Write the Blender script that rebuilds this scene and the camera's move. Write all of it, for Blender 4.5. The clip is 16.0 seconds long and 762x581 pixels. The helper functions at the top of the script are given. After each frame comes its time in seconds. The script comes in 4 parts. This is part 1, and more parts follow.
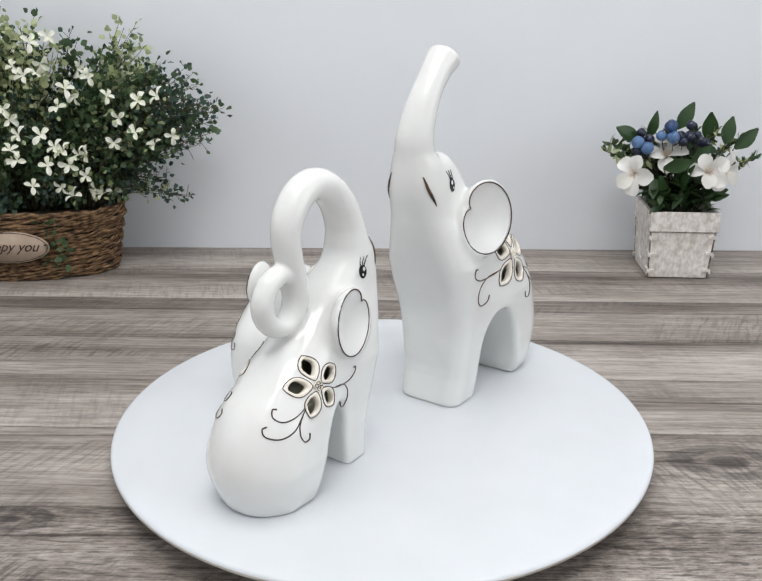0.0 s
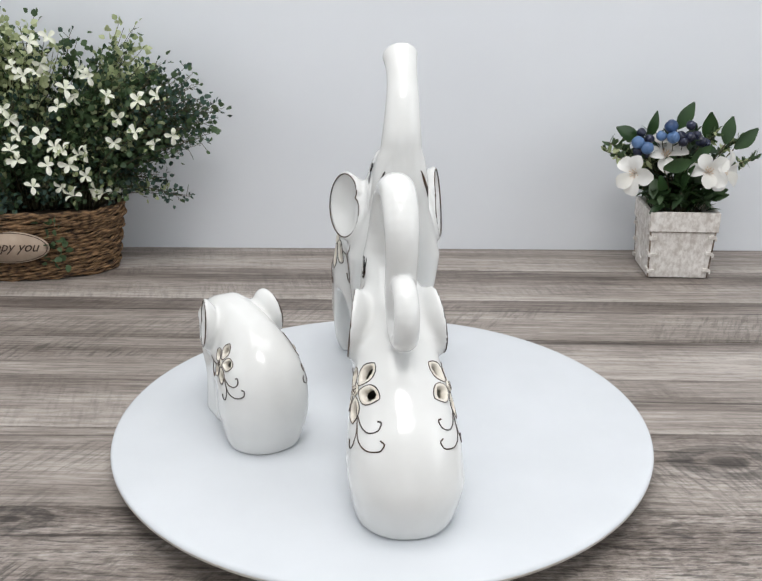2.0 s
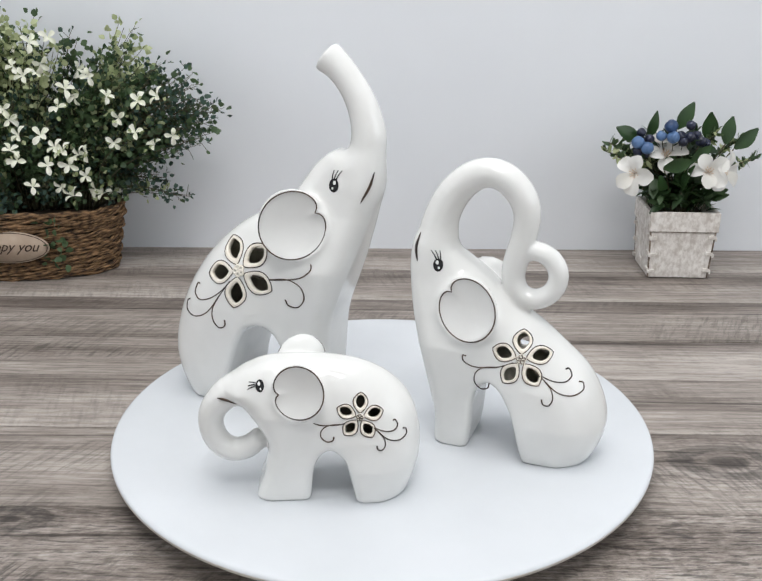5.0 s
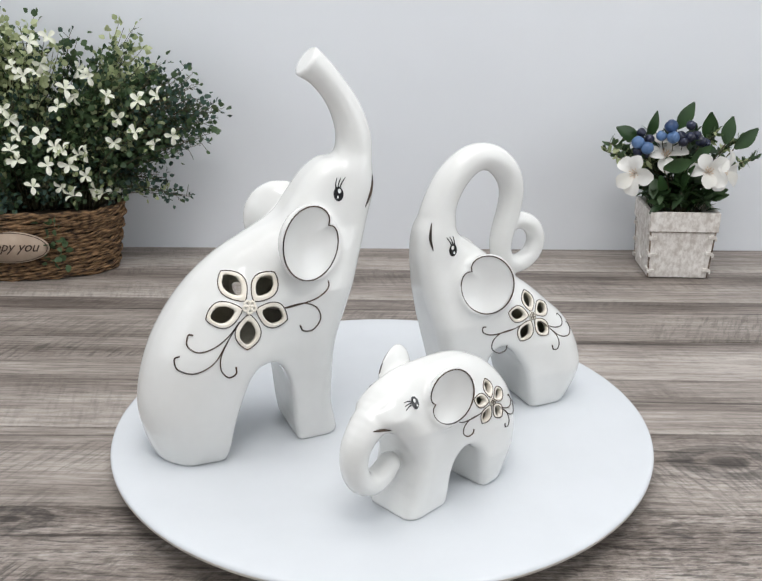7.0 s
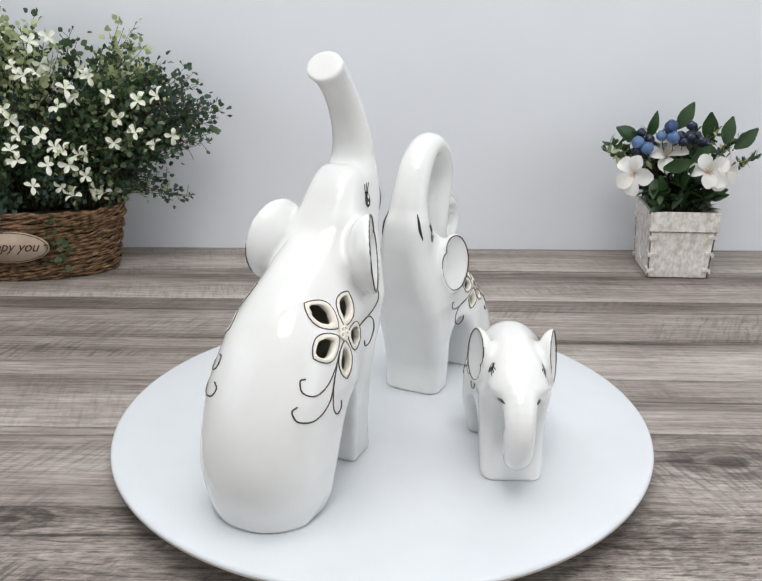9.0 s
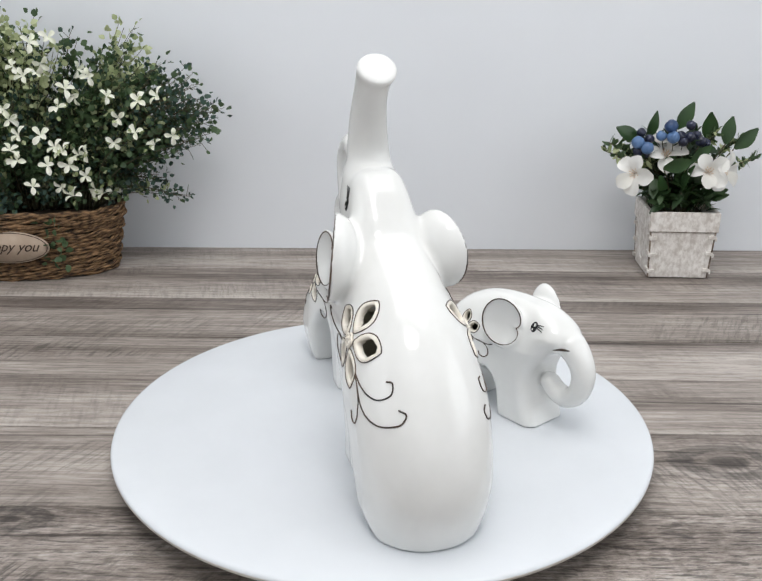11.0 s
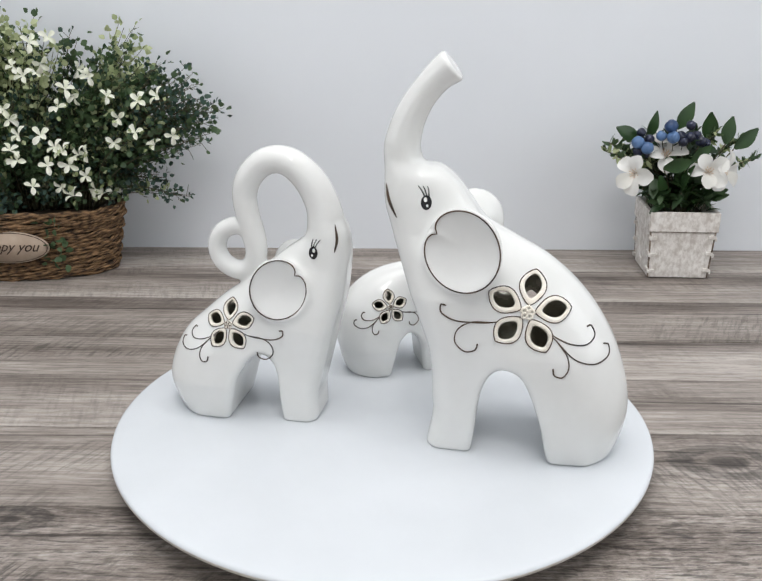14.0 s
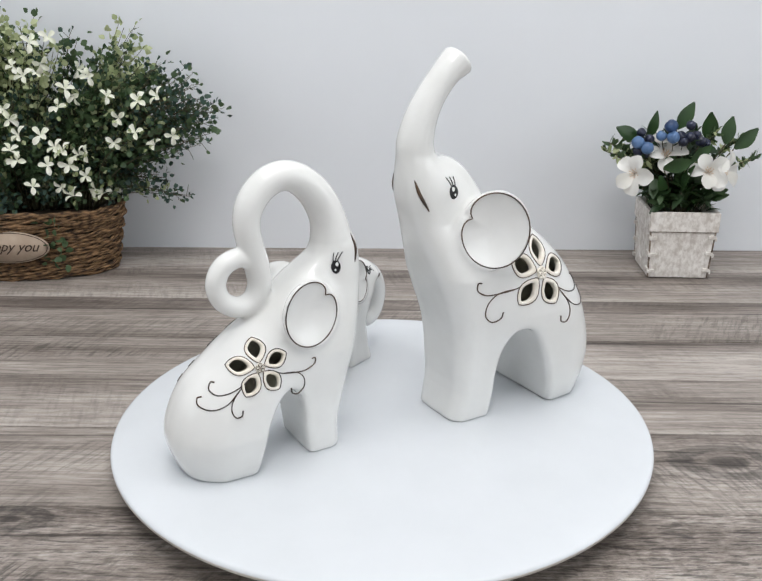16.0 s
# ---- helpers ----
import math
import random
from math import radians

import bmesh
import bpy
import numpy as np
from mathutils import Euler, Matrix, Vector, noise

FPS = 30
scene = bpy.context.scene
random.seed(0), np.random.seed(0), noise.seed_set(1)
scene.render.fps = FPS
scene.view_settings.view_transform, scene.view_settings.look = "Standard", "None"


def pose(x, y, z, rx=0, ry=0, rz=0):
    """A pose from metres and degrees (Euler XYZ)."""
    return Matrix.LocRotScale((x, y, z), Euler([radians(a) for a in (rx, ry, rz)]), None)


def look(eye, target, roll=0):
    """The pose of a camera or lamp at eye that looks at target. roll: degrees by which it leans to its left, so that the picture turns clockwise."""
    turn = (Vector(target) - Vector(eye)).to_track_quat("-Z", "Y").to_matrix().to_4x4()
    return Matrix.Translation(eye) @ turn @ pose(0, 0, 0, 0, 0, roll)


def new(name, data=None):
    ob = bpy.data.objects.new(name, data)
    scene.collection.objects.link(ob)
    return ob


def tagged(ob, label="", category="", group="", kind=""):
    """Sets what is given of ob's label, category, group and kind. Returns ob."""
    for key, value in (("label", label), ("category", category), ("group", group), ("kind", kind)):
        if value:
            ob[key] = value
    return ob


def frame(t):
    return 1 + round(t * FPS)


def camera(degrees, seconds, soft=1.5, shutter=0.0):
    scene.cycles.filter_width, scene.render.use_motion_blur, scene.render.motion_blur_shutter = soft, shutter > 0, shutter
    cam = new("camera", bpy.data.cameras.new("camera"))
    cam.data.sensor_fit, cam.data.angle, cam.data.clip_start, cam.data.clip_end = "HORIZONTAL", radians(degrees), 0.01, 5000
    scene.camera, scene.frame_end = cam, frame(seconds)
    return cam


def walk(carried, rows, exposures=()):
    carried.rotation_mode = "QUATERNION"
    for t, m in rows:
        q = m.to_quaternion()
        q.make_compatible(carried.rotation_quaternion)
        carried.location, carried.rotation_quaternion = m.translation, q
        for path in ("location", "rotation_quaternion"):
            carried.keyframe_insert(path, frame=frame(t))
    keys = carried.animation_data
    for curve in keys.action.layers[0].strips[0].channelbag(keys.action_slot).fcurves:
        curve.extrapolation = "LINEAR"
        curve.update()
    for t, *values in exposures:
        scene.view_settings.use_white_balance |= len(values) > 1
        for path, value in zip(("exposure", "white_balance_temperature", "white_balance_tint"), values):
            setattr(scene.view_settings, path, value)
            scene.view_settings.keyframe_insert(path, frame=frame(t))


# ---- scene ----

# ---- camera ----
cam = camera(47.4, 16.0, soft=1.5)
EYE = Vector((-0.0012, -0.5879, 0.3168))
AIM = EYE + Vector((0, math.cos(radians(20.1)), -math.sin(radians(20.1))))
walk(cam, [(0.0, look(EYE, AIM, 0.18)), (16.0, look(EYE, AIM, 0.18))])

TABLE_Z = -0.025          # the platter's top is z = 0
SPIN = 20.998             # degrees a second, counter-clockwise from above

# ---- light ----
world = bpy.data.worlds.new("world")
scene.world = world
world.use_nodes = True
world.node_tree.nodes["Background"].inputs[0].default_value = (0.9, 0.95, 1.0, 1)
world.node_tree.nodes["Background"].inputs[1].default_value = 0.46


def area_lamp(name, eye, target, sx, sy, watts, colour):
    data = bpy.data.lights.new(name, "AREA")
    data.shape, data.size, data.size_y, data.energy, data.color = "RECTANGLE", sx, sy, watts, colour
    ob = new(name, data)
    ob.matrix_world = look(eye, target)
    return ob


area_lamp("ceiling_lamp", (0.0, -0.10, 1.53), (0.0, -0.10, 0.0), 1.3, 0.7, 9.8, (1.0, 0.985, 0.97))
area_lamp("ceiling_lamp", (0.03, -0.80, 1.53), (0.03, -0.80, 0.0), 0.62, 0.34, 9.0, (1.0, 0.99, 0.98))
# two unseen fill lamps added at the sides to brighten the figurines
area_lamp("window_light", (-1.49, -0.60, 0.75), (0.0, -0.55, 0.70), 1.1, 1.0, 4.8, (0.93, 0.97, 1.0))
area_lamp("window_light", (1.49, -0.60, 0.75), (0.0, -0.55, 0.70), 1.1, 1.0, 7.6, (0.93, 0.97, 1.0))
scene.view_settings.exposure = 0.10


# ---- materials ----
def material(name, rough=0.5, metal=0.0, colour=(0.8, 0.8, 0.8)):
    m = bpy.data.materials.new(name)
    m.use_nodes = True
    b = m.node_tree.nodes["Principled BSDF"]
    b.inputs["Base Color"].default_value = (*colour, 1)
    b.inputs["Roughness"].default_value = rough
    b.inputs["Metallic"].default_value = metal
    return m, m.node_tree.nodes, m.node_tree.links, b


def ramp(nodes, stops):
    r = nodes.new("ShaderNodeValToRGB")
    e = r.color_ramp.elements
    while len(e) < len(stops):
        e.new(0.5)
    for k, (p, c) in zip(e, stops):
        k.position, k.color = p, (*c, 1)
    return r


def noise_tex(nodes, links, scale, detail=4, rough=0.55, stretch=(1, 1, 1)):
    co = nodes.new("ShaderNodeTexCoord")
    mp = nodes.new("ShaderNodeMapping")
    mp.inputs["Scale"].default_value = stretch
    links.new(co.outputs["Object"], mp.inputs["Vector"])
    n = nodes.new("ShaderNodeTexNoise")
    n.inputs["Scale"].default_value, n.inputs["Detail"].default_value = scale, detail
    n.inputs["Roughness"].default_value = rough
    links.new(mp.outputs["Vector"], n.inputs["Vector"])
    return n


def bump(nodes, links, b, source, strength, distance):
    k = nodes.new("ShaderNodeBump")
    k.inputs["Strength"].default_value, k.inputs["Distance"].default_value = strength, distance
    links.new(source, k.inputs["Height"])
    links.new(k.outputs["Normal"], b.inputs["Normal"])


def mottled(name, c1, c2, scale, rough=0.5, relief=0.0, detail=4, stretch=(1, 1, 1), lo=0.35, hi=0.65):
    m, n, l, b = material(name, rough)
    t = noise_tex(n, l, scale, detail, stretch=stretch)
    r = ramp(n, [(lo, c1), (hi, c2)])
    l.new(t.outputs["Fac"], r.inputs[0])
    l.new(r.outputs[0], b.inputs["Base Color"])
    if relief:
        bump(n, l, b, t.outputs["Fac"], 0.6, relief)
    return m


def leafy(name, c1, c2, rough=0.5, thin=0.25):
    """Leaf or petal: colour varies from piece to piece, a little light comes through."""
    m, n, l, b = material(name, rough)
    geo = n.new("ShaderNodeNewGeometry")
    t = noise_tex(n, l, 60, 3)
    add = n.new("ShaderNodeMath")
    add.operation = "MULTIPLY_ADD"
    add.inputs[1].default_value, add.inputs[2].default_value = 0.6, 0.0
    l.new(geo.outputs["Random Per Island"], add.inputs[0])
    l.new(t.outputs["Fac"], add.inputs[2])
    r = ramp(n, [(0.3, c1), (1.05, c2)])
    l.new(add.outputs[0], r.inputs[0])
    l.new(r.outputs[0], b.inputs["Base Color"])
    tr = n.new("ShaderNodeBsdfTranslucent")
    l.new(r.outputs[0], tr.inputs["Color"])
    mix = n.new("ShaderNodeMixShader")
    mix.inputs[0].default_value = thin
    l.new(b.outputs[0], mix.inputs[1])
    l.new(tr.outputs[0], mix.inputs[2])
    l.new(mix.outputs[0], n["Material Output"].inputs["Surface"])
    return m


GLAZE, gn, gl, gb = material("white_glaze", 0.07, colour=(0.83, 0.83, 0.815))
gt = noise_tex(gn, gl, 35, 3)
gr = ramp(gn, [(0.3, (0.735, 0.738, 0.722)), (0.7, (0.775, 0.778, 0.766))])
gl.new(gt.outputs["Fac"], gr.inputs[0])
gl.new(gr.outputs[0], gb.inputs["Base Color"])
gb.inputs["IOR"].default_value = 1.48
gf = noise_tex(gn, gl, 190, 2)
gm = gn.new("ShaderNodeMath")
gm.operation = "MULTIPLY_ADD"
gm.inputs[1].default_value = 0.16
gl.new(gf.outputs["Fac"], gm.inputs[0])
gl.new(gt.outputs["Fac"], gm.inputs[2])
bump(gn, gl, gb, gm.outputs[0], 0.22, 0.001)
IVORY = mottled("ivory_glaze", (0.78, 0.72, 0.62), (0.84, 0.80, 0.72), 90, 0.25)
LINE = mottled("dark_brown_line", (0.010, 0.007, 0.006), (0.085, 0.046, 0.024), 45, 0.35)
EYE_BLACK = material("black_glaze", 0.15, colour=(0.012, 0.012, 0.014))[0]
CLAY = mottled("raw_clay", (0.50, 0.49, 0.40), (0.60, 0.58, 0.49), 120, 0.9, 0.0003)
PLATTER = mottled("white_platter", (0.635, 0.662, 0.692), (0.660, 0.686, 0.718), 14, 0.26)
PLATTER_EDGE = mottled("cream_edge", (0.62, 0.58, 0.52), (0.74, 0.72, 0.68), 60, 0.5)
WALL = mottled("wall_paint", (0.74, 0.765, 0.80), (0.765, 0.79, 0.825), 3, 0.6)
ROOM = mottled("room_paint", (0.74, 0.75, 0.76), (0.78, 0.78, 0.79), 3, 0.8)

# ---- mesh helpers ----


def mesh_object(name, verts, faces, mats, parent=None, slots=None, smooth=True, label=""):
    me = bpy.data.meshes.new(name)
    me.from_pydata([tuple(v) for v in verts], [], [tuple(f) for f in faces])
    for m in mats:
        me.materials.append(m)
    if slots is not None:
        me.polygons.foreach_set("material_index", np.asarray(slots, dtype=np.int32))
    me.polygons.foreach_set("use_smooth", np.full(len(me.polygons), smooth))
    me.update()
    ob = new(name, me)
    if parent:
        ob.parent = parent
    if label:
        tagged(ob, label)
    return ob


def part(name, bm, mat, parent=None, label="", smooth=False):
    me = bpy.data.meshes.new(name)
    bm.to_mesh(me)
    bm.free()
    me.materials.append(mat)
    me.polygons.foreach_set("use_smooth", np.full(len(me.polygons), smooth))
    ob = new(name, me)
    if parent:
        ob.parent = parent
    if label:
        tagged(ob, label)
    return ob


def box(sx, sy, sz, at=(0, 0, 0), bevel=0.0, taper=1.0):
    bm = bmesh.new()
    bmesh.ops.create_cube(bm, size=1.0)
    for v in bm.verts:
        k = taper if v.co.z < 0 else 1.0
        v.co = Vector((v.co.x * sx * k, v.co.y * sy * k, v.co.z * sz)) + Vector(at)
    if bevel:
        bmesh.ops.bevel(bm, geom=bm.edges[:], offset=bevel, segments=2, profile=0.7, affect="EDGES")
    return bm


def lathe(profile, n=96):
    """A turned form from (radius, z) pairs, closed on the axis."""
    verts, faces = [], []
    for r, z in profile:
        for i in range(n):
            a = 2 * math.pi * i / n
            verts.append((r * math.cos(a), r * math.sin(a), z))
    for k in range(len(profile) - 1):
        for i in range(n):
            j = (i + 1) % n
            faces.append((k * n + i, k * n + j, (k + 1) * n + j, (k + 1) * n + i))
    return verts, faces


def tube(points, radius, sides=6, closed=False):
    """A tube along a polyline; radius may vary from point to point."""
    p = np.asarray(points, dtype=float)
    n = len(p)
    rad = np.broadcast_to(radius, (n,))
    if closed:
        tan = np.roll(p, -1, 0) - np.roll(p, 1, 0)
    else:
        tan = np.gradient(p, axis=0)
    tan /= np.linalg.norm(tan, axis=1)[:, None] + 1e-12
    side = np.cross(tan[0], (0.3, 0.2, 0.93))
    side /= np.linalg.norm(side)
    verts = []
    for i in range(n):
        side = side - tan[i] * (side @ tan[i])
        side /= np.linalg.norm(side) + 1e-12
        other = np.cross(tan[i], side)
        for k in range(sides):
            a = 2 * math.pi * k / sides
            verts.append(p[i] + rad[i] * (math.cos(a) * side + math.sin(a) * other))
    faces = []
    for i in range(n if closed else n - 1):
        j = (i + 1) % n
        for k in range(sides):
            m = (k + 1) % sides
            faces.append((i * sides + k, i * sides + m, j * sides + m, j * sides + k))
    if not closed:
        faces.append(tuple(range(sides))[::-1])
        faces.append(tuple((n - 1) * sides + k for k in range(sides)))
    return verts, faces


def spline(points, steps=8, closed=False):
    """Catmull-Rom through the points, of any dimension."""
    p = np.asarray(points, dtype=float)
    n = len(p)
    if not closed:
        p = np.vstack([2 * p[0] - p[1], p, 2 * p[-1] - p[-2]])
    out = []
    for i in range(n if closed else n - 1):
        if closed:
            a, b, c, d = (p[(i + k - 1) % n] for k in range(4))
        else:
            a, b, c, d = p[i:i + 4]
        for s in range(steps):
            t = s / steps
            out.append(0.5 * (2 * b + (c - a) * t + (2 * a - 5 * b + 4 * c - d) * t * t + (3 * b - a - 3 * c + d) * t ** 3))
    if not closed:
        out.append(p[-2])
    return np.array(out)


# ---- ceramic elephants: solids blended from profiles, rounded and hollowed ----
def smin(a, b, k):
    h = np.clip(0.5 + 0.5 * (b - a) / k, 0, 1)
    return b + (a - b) * h - k * h * (1 - h)


def smax(a, b, k):
    return -smin(-a, -b, k)


def ease(x, a, b):
    t = np.clip((x - a) / (b - a), 0, 1)
    return t * t * (3 - 2 * t)


def sd_outline(pts, u, z):
    """Signed distance to a closed outline in the side plane."""
    d = np.full(np.broadcast(u, z).shape, 1e9)
    inside = np.zeros(d.shape, dtype=bool)
    for a, b in zip(pts, np.roll(pts, -1, 0)):
        e = b - a
        wu, wz = u - a[0], z - a[1]
        t = np.clip((wu * e[0] + wz * e[1]) / (e @ e + 1e-18), 0, 1)
        d = np.minimum(d, (wu - t * e[0]) ** 2 + (wz - t * e[1]) ** 2)
        if a[1] != b[1]:
            cross = (a[1] > z) != (b[1] > z)
            inside ^= cross & (u < (b[0] - a[0]) * (z - a[1]) / (b[1] - a[1]) + a[0])
    d = np.sqrt(d)
    return np.where(inside, -d, d)


def sd_chain(balls, u, y, z, flat=1.0):
    d = 1e9
    for (ua, za, ra), (ub, zb, rb) in zip(balls[:-1], balls[1:]):
        eu, ez = ub - ua, zb - za
        t = np.clip(((u - ua) * eu + (z - za) * ez) / (eu * eu + ez * ez), 0, 1)
        d = np.minimum(d, np.sqrt((u - ua - t * eu) ** 2 + (y * flat) ** 2 + (z - za - t * ez) ** 2) - ra - t * (rb - ra))
    return d


def surface(f, x, y, z, relax=2):
    """Naive surface nets of the field f on the grid x, y, z: vertices and quads."""
    s = f < 0
    nx, ny, nz = f.shape
    c = [s[i:nx - 1 + i, j:ny - 1 + j, k:nz - 1 + k] for i in (0, 1) for j in (0, 1) for k in (0, 1)]
    count = sum(q.astype(np.int8) for q in c)
    active = (count > 0) & (count < 8)
    idx = np.full(active.shape, -1, dtype=np.int64)
    cells = np.argwhere(active)
    idx[active] = np.arange(len(cells))
    acc, num = np.zeros((len(cells), 3)), np.zeros(len(cells))
    corners = [(i, j, k) for i in (0, 1) for j in (0, 1) for k in (0, 1)]
    val = {q: f[cells[:, 0] + q[0], cells[:, 1] + q[1], cells[:, 2] + q[2]] for q in corners}
    for q in corners:
        for ax in range(3):
            if q[ax] == 0:
                r = tuple(1 if k == ax else q[k] for k in range(3))
                a, b = val[q], val[r]
                cut = (a < 0) != (b < 0)
                t = np.where(cut, a / np.where(cut, a - b, 1), 0)
                pt = np.tile(np.array(q, dtype=float), (len(cells), 1))
                pt[:, ax] = t
                acc += pt * cut[:, None]
                num += cut
    pos = acc / num[:, None] + cells
    quads = []
    for ax in range(3):
        o1, o2 = (ax + 1) % 3, (ax + 2) % 3
        lo = [slice(1, -1)] * 3
        lo[ax] = slice(0, -1)
        hi = list(lo)
        hi[ax] = slice(1, None)
        a, b = s[tuple(lo)], s[tuple(hi)]
        for flip, hit in ((False, a & ~b), (True, ~a & b)):
            e = np.argwhere(hit)
            for k in range(3):
                e[:, k] += 0 if k == ax else 1
            ring = []
            for d1, d2 in ((0, 0), (-1, 0), (-1, -1), (0, -1)):
                g = e.copy()
                g[:, o1] += d1
                g[:, o2] += d2
                ring.append(idx[g[:, 0], g[:, 1], g[:, 2]])
            if flip:
                ring = ring[::-1]
            quads.append(np.stack(ring, 1))
    quads = np.vstack(quads)
    quads = quads[(quads >= 0).all(1)]
    for _ in range(relax):
        tot, n = np.zeros_like(pos), np.zeros(len(pos))
        for i in range(4):
            a, b = quads[:, i], quads[:, (i + 1) % 4]
            for k in range(3):
                tot[:, k] += np.bincount(a, pos[b, k], len(pos)) + np.bincount(b, pos[a, k], len(pos))
            n += np.bincount(a, minlength=len(pos)) + np.bincount(b, minlength=len(pos))
        pos = 0.5 * pos + 0.5 * tot / n[:, None]
    h = x[1] - x[0]
    return pos * h + np.array([x[0], y[0], z[0]]), quads


def petal(n=20):
    """Outline of one petal along +x, in petal lengths, with a pointed tip."""
    t = np.linspace(0, 1, n)
    half = 0.345 * np.sin(np.pi * t ** 0.85) ** 0.8 * (0.55 + 0.62 * t)
    x = 0.16 + 0.80 * t
    return np.vstack([np.c_[x, half], np.c_[x, -half][::-1][1:-1]])


PETAL = petal()
PETAL_HOLE = (PETAL - [0.60, 0]) * [0.70, 0.64] + [0.62, 0]
SCROLLS = (
    ((0.30, -0.25), (0.62, -0.50), (1.00, -0.66), (1.35, -0.66), (1.52, -0.46), (1.43, -0.24), (1.33, -0.26)),
    ((0.30, -0.25), (0.67, -0.60), (1.10, -1.00), (1.55, -1.10), (1.86, -0.92), (1.86, -0.68), (1.74, -0.64)),
    ((0.67, -0.60), (0.92, -0.92), (0.98, -1.22), (0.86, -1.43), (0.68, -1.40), (0.64, -1.24)),
    ((-0.25, -0.10), (-0.75, -0.28), (-1.20, -0.32), (-1.62, -0.30), (-1.92, -0.14), (-1.94, 0.05), (-1.82, 0.04)),
    ((-0.75, -0.28), (-1.25, -0.32), (-1.55, -0.52), (-1.60, -0.82), (-1.38, -1.03), (-1.14, -0.98), (-1.08, -0.82)),
)


class Figure:
    """One elephant in its own space: u forward, y to its left, z up. All sizes in metres."""

    def __init__(self, profile, arch, width, front_width, trunk, ear, flower, eye, mouth, lean=0.0, blend=0.010, cut=None, right_ear=(1.0, 0.0), lash=(0.0, 1.0)):
        self.profile, self.arch = spline(profile, 6, True), spline(arch, 6, True)
        self.width, self.front_width = np.array(width).T, np.array(front_width).T
        self.trunk, self.ear, self.flower, self.eye, self.mouth = spline(trunk, 3), ear, flower, eye, mouth
        self.lean, self.blend, self.cut, self.right_ear, self.lash = lean, blend, cut, right_ear, lash
        # the way in which the flower is pressed on: along the skin's normal at its middle
        (fu, fz), length, turns = flower
        fy = float(self.skin([fu], [fz], 1)[0])
        at = np.array([[fu, fy, fz]])
        e = 0.004
        gy = self.torso(*(at + [0, e, 0]).T) - self.torso(*(at - [0, e, 0]).T)
        gz = self.torso(*(at + [0, 0, e]).T) - self.torso(*(at - [0, 0, e]).T)
        self.press = 0.9 * math.atan2(float(gz[0]), float(gy[0]))
        self.flower_y = fy

    def torso(self, u, y, z):
        d2 = sd_outline(self.profile, u, z)
        rear, front = np.interp(z, *self.width), np.interp(z, *self.front_width)
        k = ease(u, -0.035, 0.010)
        w = rear * (1 - k) + front * k
        top = self.profile[:, 1].max()
        r = w * (0.94 * (1 - k) + (0.44 + 0.22 * ease(z, 0.45 * top, 0.75 * top)) * k)
        q1, q2 = d2 + r, np.abs(y) - w + r
        d = np.minimum(np.maximum(q1, q2), 0) + np.sqrt(np.maximum(q1, 0) ** 2 + np.maximum(q2, 0) ** 2) - r
        return d

    def ear_space(self, u, y, z):
        (cu, cy, cz), size, tall, turn, notch, lift = self.ear
        a = np.where(y < 0, radians(turn + self.right_ear[1]), radians(turn))
        size = np.where(y < 0, size * self.right_ear[0], size)
        du, dy, dz = u - cu, np.abs(y) - cy, z - cz
        n = du * np.sin(a) + dy * np.cos(a)
        f = du * np.cos(a) - dy * np.sin(a)
        n2 = n * math.cos(lift) + dz * math.sin(lift)
        g = dz * math.cos(lift) - n * math.sin(lift)
        th = np.arctan2(g / tall, f) - radians(notch)
        th = (th + np.pi) % (2 * np.pi) - np.pi
        edge = 1 - 0.25 * np.exp(-np.abs(th) / 0.17) + 0.03 * np.cos(2 * th)
        rho = np.sqrt(f * f + (g / tall) ** 2) / (size * edge)
        plain = np.sqrt(f * f + (g / tall) ** 2) / size
        return rho, n2, plain

    def outer(self, u, y, z):
        d = self.torso(u, y, z)
        t = sd_chain(self.trunk, u, y - self.lean * ease(z, 0.20, 0.27), z, 0.88)
        if self.cut:
            (tu, tz), (nu, nz) = self.cut
            t = smax(t, (u - tu) * nu + (z - tz) * nz, 0.0025)
        d = smin(d, t, self.blend)
        d = smax(d, -sd_outline(self.arch, u, z) + 0 * y, 0.006)
        size = self.ear[1]
        rho, n, plain = self.ear_space(u, y, z)
        back = (np.sqrt(smax(plain, rho * ease(n, -0.35 * size, 0.0), 0.05) ** 2 + (n / (0.66 * size)) ** 2 + 1e-9) - 1) * 0.6 * size
        dish = n + 0.27 * size * np.clip(1 - rho ** 2, 0, 1)
        d = smin(d, smax(back, dish - 0.0008, 0.0015), 0.006)
        bowl = smax(-dish, smax((rho - 0.95) * size, n - 0.6 * size, 0.001), 0.001)
        d = smax(d, -bowl, 0.001)
        return smax(d, -z + 0 * d, 0.0016)

    def skin(self, u, z, side):
        """The y at which the skin lies beside (u, z), on the side +1 or -1."""
        u, z = np.asarray(u, float), np.asarray(z, float)
        ys = np.linspace(0.0, 0.06, 241)
        d = self.torso(u[:, None], ys[None, :] * side, z[:, None])
        hit = (d < 0)
        last = hit.shape[1] - 1 - np.argmax(hit[:, ::-1], axis=1)
        last = np.where(hit.any(1), last, 0)
        nxt = np.minimum(last + 1, len(ys) - 1)
        a, b = d[np.arange(len(u)), last], d[np.arange(len(u)), nxt]
        return side * (ys[last] + (ys[nxt] - ys[last]) * np.clip(-a / (b - a + 1e-12), 0, 1))

